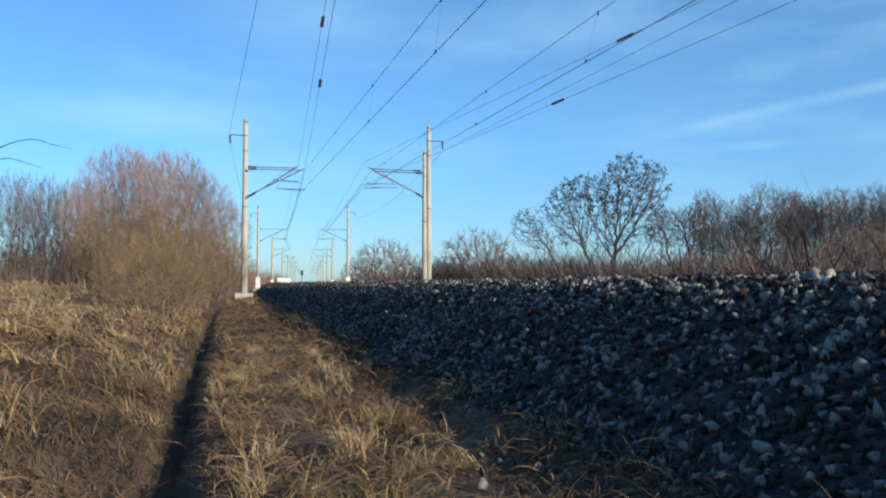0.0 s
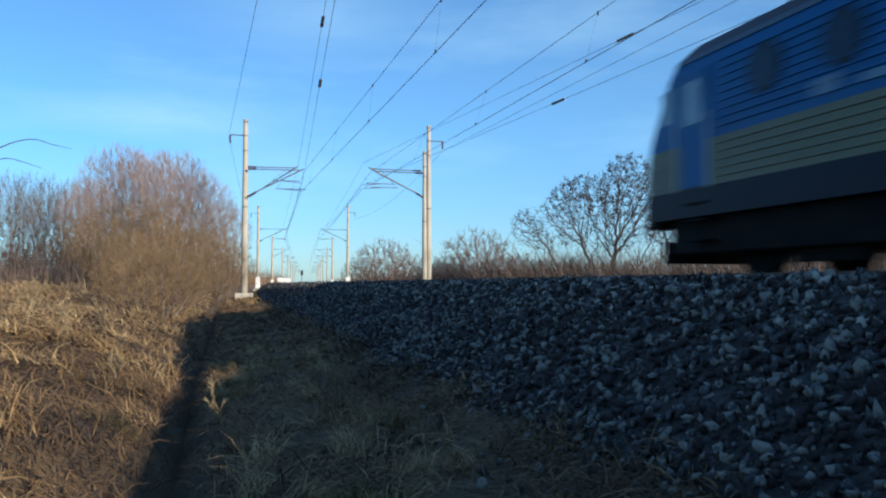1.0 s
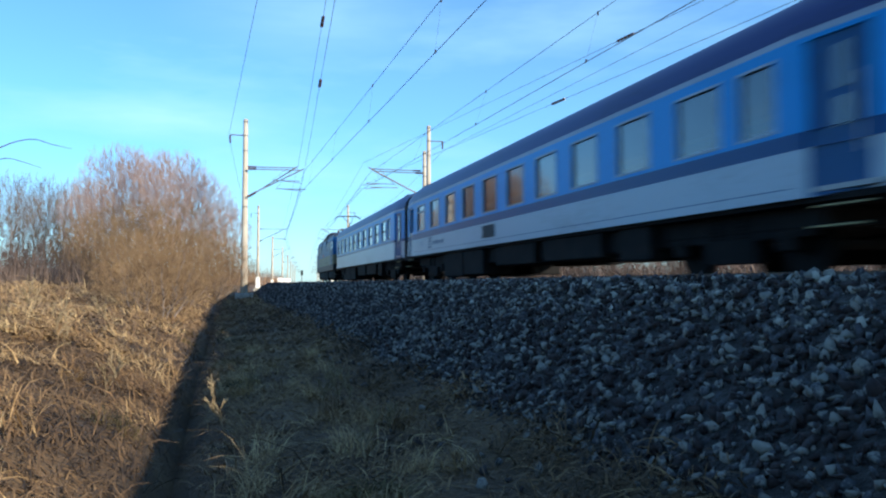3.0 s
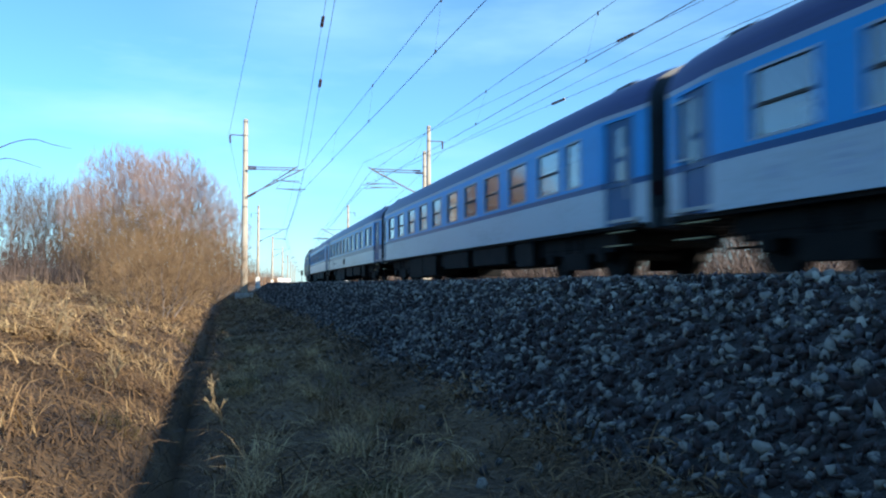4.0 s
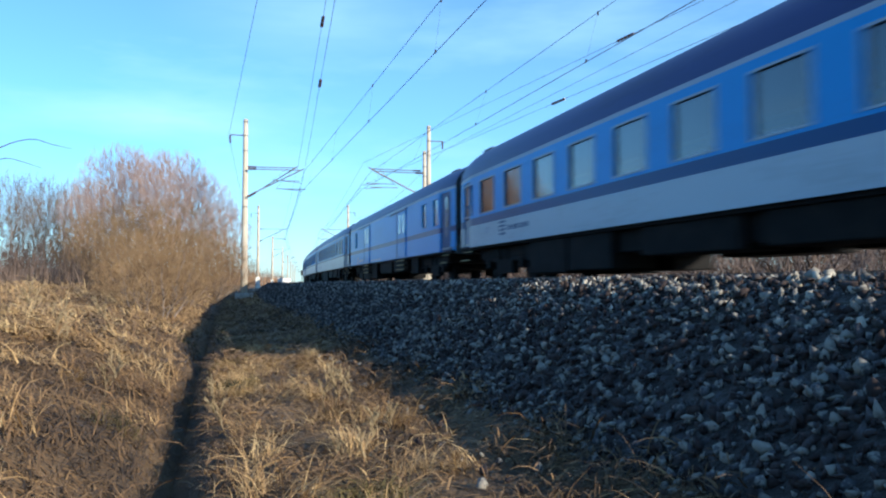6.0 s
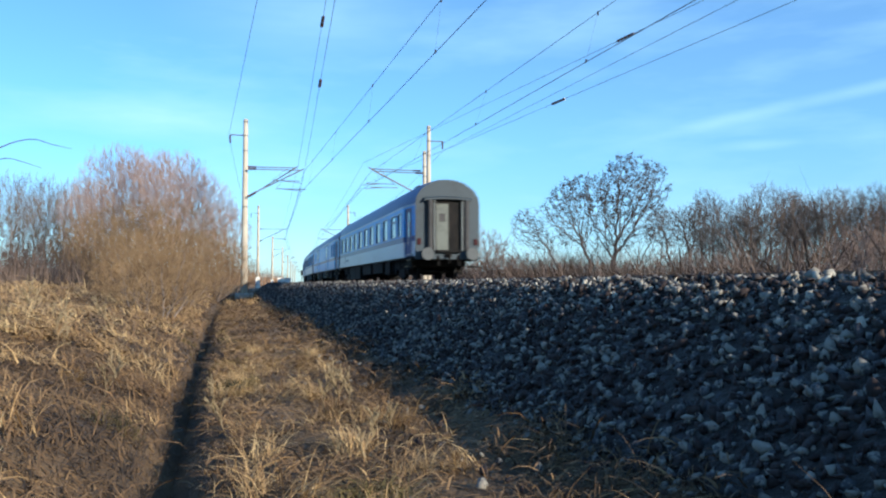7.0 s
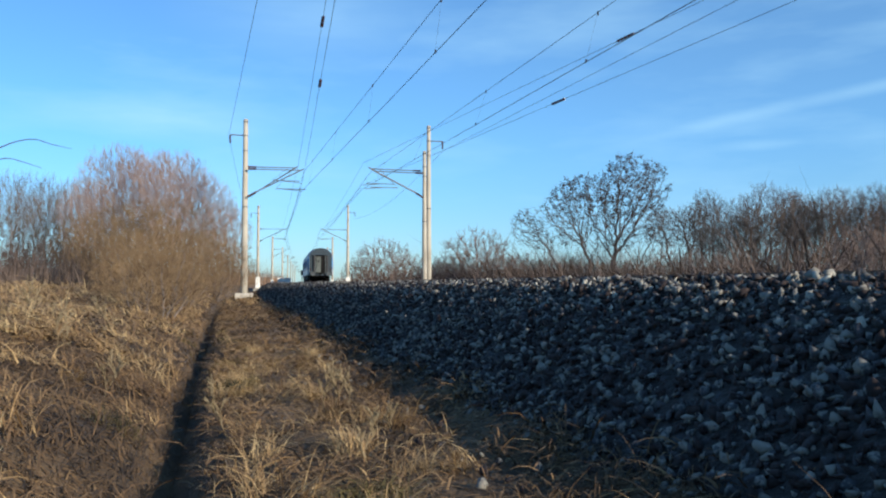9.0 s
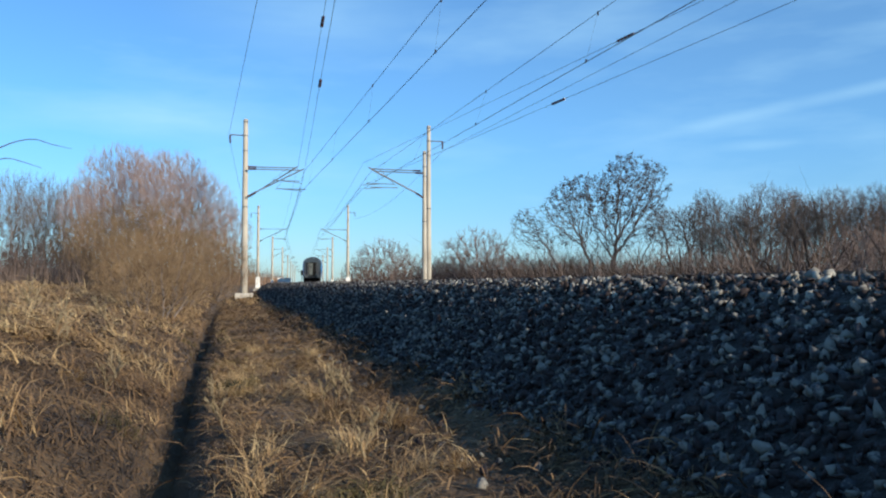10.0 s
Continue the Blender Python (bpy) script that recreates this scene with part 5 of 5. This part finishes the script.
def crowned(seed, stems, lobes, count, step, tip=0.006, kill=2.0, shell=0.35, thin_at=0.03, twigs=2, twig_len=0.45, up=0.4, power=2.3, wild=0.25):
    """A bare woody plant whose stems branch until they fill its crown; lobes are (x, y, z, rx, ry, rz), stems (x, y, dx, dy, length)."""
    rng, L = np.random.default_rng(seed), Limbs(seed)
    vol = np.array([b[3] * b[4] * b[5] for b in lobes]) ** 0.8
    marks = []
    for b, n in zip(lobes, (count * vol / vol.sum()).astype(int)):
        d = rng.normal(size=(n, 3))
        d /= np.linalg.norm(d, axis=1)[:, None]
        marks.append(np.array(b[:3]) + d * (shell + (1 - shell) * rng.uniform(0, 1, (n, 1)) ** 0.5) * np.array(b[3:]))
    marks = np.concatenate(marks)
    pos, par, root = [], [], []
    for k, (x, y, dx, dy, ln) in enumerate(stems):
        d = np.array([dx, dy, 1.0])
        d /= np.linalg.norm(d)
        q = np.array([x, y, 0.0])
        for i in range(max(2, int(ln / step))):
            pos.append(q)
            par.append(-1 if i == 0 else len(pos) - 2)
            root.append(k)
            d = d + rng.normal(0, 0.12, 3)
            d /= np.linalg.norm(d)
            q = q + d * step
    near_d, near_i, done = np.full(len(marks), 1e9), np.zeros(len(marks), int), 0
    for turn in range(160):
        for i in range(done, len(pos)):
            e = np.linalg.norm(marks - pos[i], axis=1)
            m = e < near_d
            near_d[m], near_i[m] = e[m], i
        done = len(pos)
        live = near_d > kill * step
        if not live.any() or len(pos) > 9000:
            break
        pull = np.zeros((done, 3))
        to = marks[live] - np.array(pos)[near_i[live]]
        np.add.at(pull, near_i[live], to / np.linalg.norm(to, axis=1)[:, None])
        used = np.unique(near_i[live])
        if turn > 60:
            marks, near_d, near_i = marks[live], near_d[live], near_i[live]
        for i in used:
            d = pull[i] + rng.normal(0, wild, 3) * np.linalg.norm(pull[i])
            n = np.linalg.norm(d)
            if n > 1e-6:
                pos.append(pos[i] + d / n * step)
                par.append(int(i))
                root.append(root[i])
    pos, n = np.array(pos), len(pos)
    acc, kids = np.zeros(n), np.zeros(n, int)
    for i in range(n - 1, -1, -1):
        if kids[i] == 0:
            acc[i] = tip ** power
        if par[i] >= 0:
            acc[par[i]] += acc[i]
            kids[par[i]] += 1
    rad = acc ** (1 / power)
    mid = pos.mean(axis=0)
    for i in range(n):
        a, b = par[i], Vector(pos[i])
        if a >= 0:
            r0 = min(rad[a], rad[i] * 1.25)
            (L.thick if rad[i] > thin_at else L.thin).append((Vector(pos[a]), b, r0, rad[i], root[i]))
        if kids[i] == 0:
            L.tips.append(b)
        if rad[i] < tip * 2.2:
            out = Vector(pos[i] - mid).normalized()
            for k in range(twigs if kids[i] == 0 else twigs // 2):
                d = (out * 0.7 + Vector(rng.normal(0, 0.5, 3)) + Vector((0, 0, up))).normalized()
                e = b + d * twig_len * rng.uniform(0.4, 1.2)
                L.thin.append((b, e, tip * 0.8, tip * 0.4, root[i]))
    L.stem = len(stems) - 1
    return L


# seed-bearing tree with a tall dome and a lower one beside it
L = crowned(21, [(0.3, 0, 0.08, 0, 2.2), (0.5, 0.2, 0.35, 0.1, 1.6), (-0.4, 0.1, -0.55, 0, 2.0), (-1.0, -0.1, -0.9, 0.1, 1.6)],
            [(1.7, 0, 7.9, 2.5, 2.3, 2.4), (2.6, 0, 5.6, 1.6, 1.6, 1.5), (-1.5, 0.2, 6.8, 2.7, 2.2, 2.2), (-4.2, 0, 5.1, 2.7, 2.0, 1.7), (0.2, 0, 5.0, 2.2, 1.8, 1.7)], 2600, 0.17, 0.009, 1.15, 0.25, 0.03, 2, 0.3, 0.5, 2.25, 0.3)
t_seed = stand(woody("tree", "bare spreading tree with dark seed clusters behind the track", "tree", L, m_bark_dark, m_bark_dark, 0.0095, 6), 1078, 56, 0, 1.03)

# dark small trees of the hedge
L = crowned(5, [(-0.1, 0, -0.45, 0, 1.4), (0.2, 0, 0.15, 0.1, 1.6), (0.4, 0, 0.6, 0, 1.2)], [(-0.8, 0, 5.0, 1.7, 1.5, 1.3), (0.9, 0, 5.1, 1.5, 1.5, 1.5)], 2200, 0.15, 0.008, 1.15, 0.2, 0.03, 3, 0.4, 0.3)
dark_tree = stand(woody("tree", "dense dark bare small tree in the hedge", "tree", L, m_bark_dark, m_bark_dark, 0.008, group="hedge trees"), 1208, 52, 0, 1.0)
L = crowned(9, [(-0.3, 0, -0.2, 0, 2.4), (0.2, 0, 0.05, 0.1, 2.6), (0.5, 0, 0.3, 0, 2.2)], [(-0.5, 0, 6.1, 1.7, 1.5, 2.3), (0.8, 0, 5.8, 1.5, 1.5, 2.2), (0.1, 0, 3.9, 1.8, 1.5, 1.2)], 2000, 0.17, 0.008, 1.15, 0.2, 0.035, 3, 0.42, 0.3)
tall_tree = stand(woody("tree", "tall dark bare tree in the hedge", "tree", L, m_bark_dark, m_bark_wood, 0.008, group="hedge trees"), 1368, 55, 0, 1.0)
for src, px, dep, turn, size in ((tall_tree, 1252, 64, 80, 1.06), (tall_tree, 1308, 60, 150, 0.96), (tall_tree, 1470, 56, 220, 0.98), (tall_tree, 1432, 62, 20, 1.0), (dark_tree, 1420, 58, 60, 1.1), (dark_tree, 1510, 58, 130, 1.1),
                                 (tall_tree, 1562, 52, 300, 0.95), (dark_tree, 1345, 62, 190, 1.1), (tall_tree, 1610, 55, 110, 1.0), (dark_tree, 1600, 58, 260, 1.2), (dark_tree, 1290, 56, 310, 0.9), (tall_tree, 1400, 66, 250, 1.1), (tall_tree, 1520, 62, 10, 1.05)):
    stand(copy_thing(src, Matrix()), px, dep, turn, size)

# rounded bushes beyond the line
L = crowned(31, [(x * 0.5, y * 0.5, x * 0.5, y * 0.5, 0.5) for x, y in ((-1, 0), (0, 0.6), (0.9, 0.2), (0.3, -0.8), (-0.5, -0.6))], [(0, 0, 1.5, 1.7, 1.6, 1.35)], 800, 0.115, 0.0075, 1.35, 0.1, 0.03, 2, 0.28, 0.4)
bush = stand(woody("bush", "rounded brown bare bush beyond the tracks", "bush", L, m_bush, m_bush, 0.009, group="bushes beyond the line"), 800, 68, 0, 1.35)
for px, dep, turn, size in ((845, 76, 50, 2.35), (890, 70, 100, 1.5), (678, 110, 20, 2.7), (640, 112, 200, 1.8), (722, 104, 140, 1.9), (770, 80, 290, 1.4), (930, 60, 240, 1.3), (985, 58, 10, 1.25), (1030, 56, 90, 1.2),
                            (1090, 52, 320, 1.0), (1140, 54, 160, 1.15), (1190, 49, 310, 1.2), (1240, 47, 70, 1.2), (1295, 48, 130, 1.15), (1350, 47, 200, 1.2), (1410, 46, 260, 1.2), (1468, 46, 330, 1.25), (1525, 45, 45, 1.5), (1585, 46, 115, 1.7), (1555, 50, 75, 2.0)):
    stand(copy_thing(bush, Matrix()), px, dep, turn, size)

# left: the large shrub by the ditch
L = crowned(41, [(x * 0.6, y * 0.6, x * 0.7, y * 0.7, 0.9) for x, y in ((-1, 0.1), (-0.3, 0.5), (0.4, -0.3), (1, 0.2), (0.1, -0.9), (-0.6, -0.5))], [(0, 0, 2.0, 2.4, 2.2, 1.8), (0.8, 0, 1.6, 1.8, 1.8, 1.3), (-0.9, 0, 1.5, 1.7, 1.7, 1.3)], 2000, 0.13, 0.0055, 1.5, 0.1, 0.017, 3, 0.4, 0.45)
shrub = stand(woody("shrub", "large orange-brown leafless shrub beside the ditch", "shrub", L, m_bark_grey, m_twig_orange, 0.0055, group="shrubs beside the ditch"), 300, 29, 0, 0.95)
for px, dep, turn, size in ((225, 31, 70, 0.95), (372, 38, 140, 0.9), (395, 46, 200, 0.85), (170, 36, 310, 0.9), (282, 15.5, 30, 0.48), (305, 20, 120, 0.42), (240, 18.5, 250, 0.46), (318, 23, 80, 0.6)):
    stand(copy_thing(shrub, Matrix()), px, dep, turn, size)

# left: taller pale trees behind it and the wood's edge
L = crowned(52, [(x * 0.8, y * 0.8, x * 0.18, y * 0.18, 2.2) for x, y in ((-1, 0.1), (-0.3, 0.7), (0.4, -0.4), (1, 0.3), (0.1, -1))], [(0, 0, 5.4, 2.5, 2.4, 2.9), (0, 0, 3.2, 2.2, 2.2, 1.6)], 3000, 0.19, 0.007, 1.4, 0.15, 0.034, 4, 0.6, 0.75)
pale = stand(woody("tree", "tall pinkish-grey leafless willow clump", "tree", L, m_bark_grey, m_twig_pink, 0.0065, group="trees of the wood's edge"), 305, 46, 0, 0.97)
for px, dep, turn, size in ((208, 50, 90, 1.08), (262, 52, 150, 1.08), (352, 48, 200, 0.88), (395, 54, 300, 0.78), (160, 60, 40, 0.98)):
    stand(copy_thing(pale, Matrix()), px, dep, turn, size)
L = crowned(63, [(x, y, x * 0.05, y * 0.05, 3.2) for x, y in ((-1.2, 0.1), (-0.3, 0.9), (0.5, -0.5), (1.3, 0.4))], [(-0.6, 0, 6.2, 1.7, 1.7, 3.4), (0.8, 0, 6.0, 1.6, 1.6, 3.2)], 1600, 0.22, 0.008, 1.4, 0.15, 0.04, 3, 0.6, 0.8)
wood = stand(woody("tree", "bare grey-brown tree at the wood's edge", "tree", L, m_bark_grey, m_bark_grey, 0.007, group="trees of the wood's edge"), 60, 64, 0, 0.98)
for k, (px, dep) in enumerate(((20, 60), (95, 66), (130, 70), (0, 72), (-40, 62), (40, 78), (110, 80), (165, 76), (75, 72), (-80, 66))):
    stand(copy_thing(wood, Matrix()), px, dep, k * 67, 0.94 + 0.04 * (k % 4))
for k, (px, dep) in enumerate(((15, 56), (60, 58), (105, 55), (150, 58), (-20, 60), (130, 64), (40, 66))):
    stand(copy_thing(bush, Matrix()), px, dep, k * 53, 1.1 + 0.08 * (k % 3))

# low thickets
rng = np.random.default_rng(17)
for name, lab, n, s0, s1, o0, o1, ln, wd, m in (
        ("thicket", "low brown thicket beyond the line", 25000, 22, 110, 8.5, 20, 2.9, 0.045, m_thicket),
        ("thicket", "brown undergrowth at the wood's edge", 19000, 30, 85, -46, -13, 1.7, 0.026, m_thicket),
        ("distant_woods", "hazy leafless woods far along the line", 9000, 130, 420, -60, -9.5, 4.5, 0.09, m_twig_brown),
        ("distant_woods", "hazy leafless woods far along the line", 9000, 130, 420, 9, 70, 4.5, 0.09, m_twig_brown)):
    s, o = clumped(n, s0, s1, o0, o1, 0.22, rng, 0.18, 7.0)
    k = len(s)
    chunk = blades(s, o, ln * np.exp(rng.normal(0, 0.3, k)), wd * np.exp(rng.normal(0, 0.3, k)), 1.35, rng)
    tagged(tidy(new(name, bulk_mesh(name, *chunk)), m), lab, "undergrowth", kind="stuff")

# dry weeds and a bramble near the stand point
m_weed = bark("dull_dry_weed", (0.12, 0.085, 0.045), (0.22, 0.165, 0.09), (0.33, 0.26, 0.155))


def weed(px, py, depth, h, seed, kids=2, lean=0.0):
    L = Limbs(seed)
    L.grow(Vector((0, 0, 0)), Vector((lean, 0, 1)).normalized(), h, 0.0036, 0, 3, kids, 0.5, 0.1, 0.14, 0.55, 0.003)
    ob = woody("dry_weed", "dry pale weed stalk standing in the grass", "weed", L, m_weed, m_weed, 0.0011, group="dry weeds")
    x = (px - 784) / 1400 * depth
    ob.matrix_basis = pose(x, depth, ground_at(x, depth) - 0.03)


for k, (px, py, dep, h, lean) in enumerate(((405, 790, 4.6, 0.32, -0.35), (655, 840, 3.6, 0.26, -0.2), (590, 735, 5.2, 0.3, 0.05), (612, 740, 5.25, 0.28, 0.3), (575, 735, 5.2, 0.28, -0.3), (690, 790, 4.4, 0.16, 0.2),
                                            (100, 700, 6.5, 0.5, 0.4), (40, 660, 7.5, 0.55, 0.3), (200, 640, 9.0, 0.5, -0.3), (180, 760, 5.5, 0.4, 0.5))):
    weed(px, py, dep, h * 0.6, 100 + k, 2, lean)


def bramble(points, label):
    bm = bmesh.new()
    pts = [Vector(p) for p in points]
    fine = []
    for k in range(len(pts) - 1):
        p0, p1, p2, p3 = pts[max(k - 1, 0)], pts[k], pts[k + 1], pts[min(k + 2, len(pts) - 1)]
        for i in range(6):
            t = i / 6
            fine.append(0.5 * (2 * p1 + (p2 - p0) * t + (2 * p0 - 5 * p1 + 4 * p2 - p3) * t * t + (3 * p1 - p0 - 3 * p2 + p3) * t ** 3))
    fine.append(pts[-1])
    n = len(fine)
    secs = []
    for k, p in enumerate(fine):
        d = (fine[min(k + 1, n - 1)] - fine[max(k - 1, 0)]).normalized()
        s = d.orthogonal().normalized()
        t = d.cross(s)
        r = 0.006 * (1 - 0.8 * k / n)
        secs.append([p + (s * math.cos(i * math.tau / 6) + t * math.sin(i * math.tau / 6)) * r for i in range(6)])
    return solid("bramble", loft(bm, secs), m_bark_dark, label, "bramble", group="arching brambles")


D = 5.0
U = lambda px, py: ((px - 784) / 1400 * D, D, (502.8 - py) / 1400 * D - 0.08)
gz = ground_at(U(-160, 600)[0], D)
bramble([(U(-160, 0)[0], D, gz), U(-120, 420), U(-40, 290), U(0, 258), U(50, 245), U(90, 255), U(122, 262)], "thin dark bramble shoot arching over the grass")
bramble([(U(-150, 0)[0], D + 0.1, gz), U(-110, 400), U(-50, 300), U(0, 280), U(30, 284), U(70, 297)], "thin dark bramble shoot arching over the grass")


# ---- the train's run ----
S_FRONT, SPEED, LOCO_LEN, COACH_LEN = -16.91, 30.14, 16.3, 24.5
SHIFT = {1.0: 0.5, 1.5: 0.7, 2.0: -0.55, 2.5: 0.1, 4.0: -0.38, 4.5: 0.0, 5.0: -0.4, 5.5: 0.1}


def front_at(t):
    return S_FRONT + SPEED * t + SHIFT.get(t, 0.0)


def car_pose(s, pivot):
    a, b = line_at(s + pivot), line_at(s - pivot)
    d = a - b
    c = (a + b) / 2
    return pose(c.x, c.y, 0, 0, 0, -math.degrees(math.atan2(d.x, d.y)))


def motions():
    times = [0.5 * i for i in range(21)]
    walk(locomotive, [(t, car_pose(front_at(t) - 7.95, 4.1)) for t in times])
    for i, car in enumerate(train):
        walk(car, [(t, car_pose(front_at(t) - LOCO_LEN - (i + 0.5) * COACH_LEN, 8.6)) for t in times])


motions()
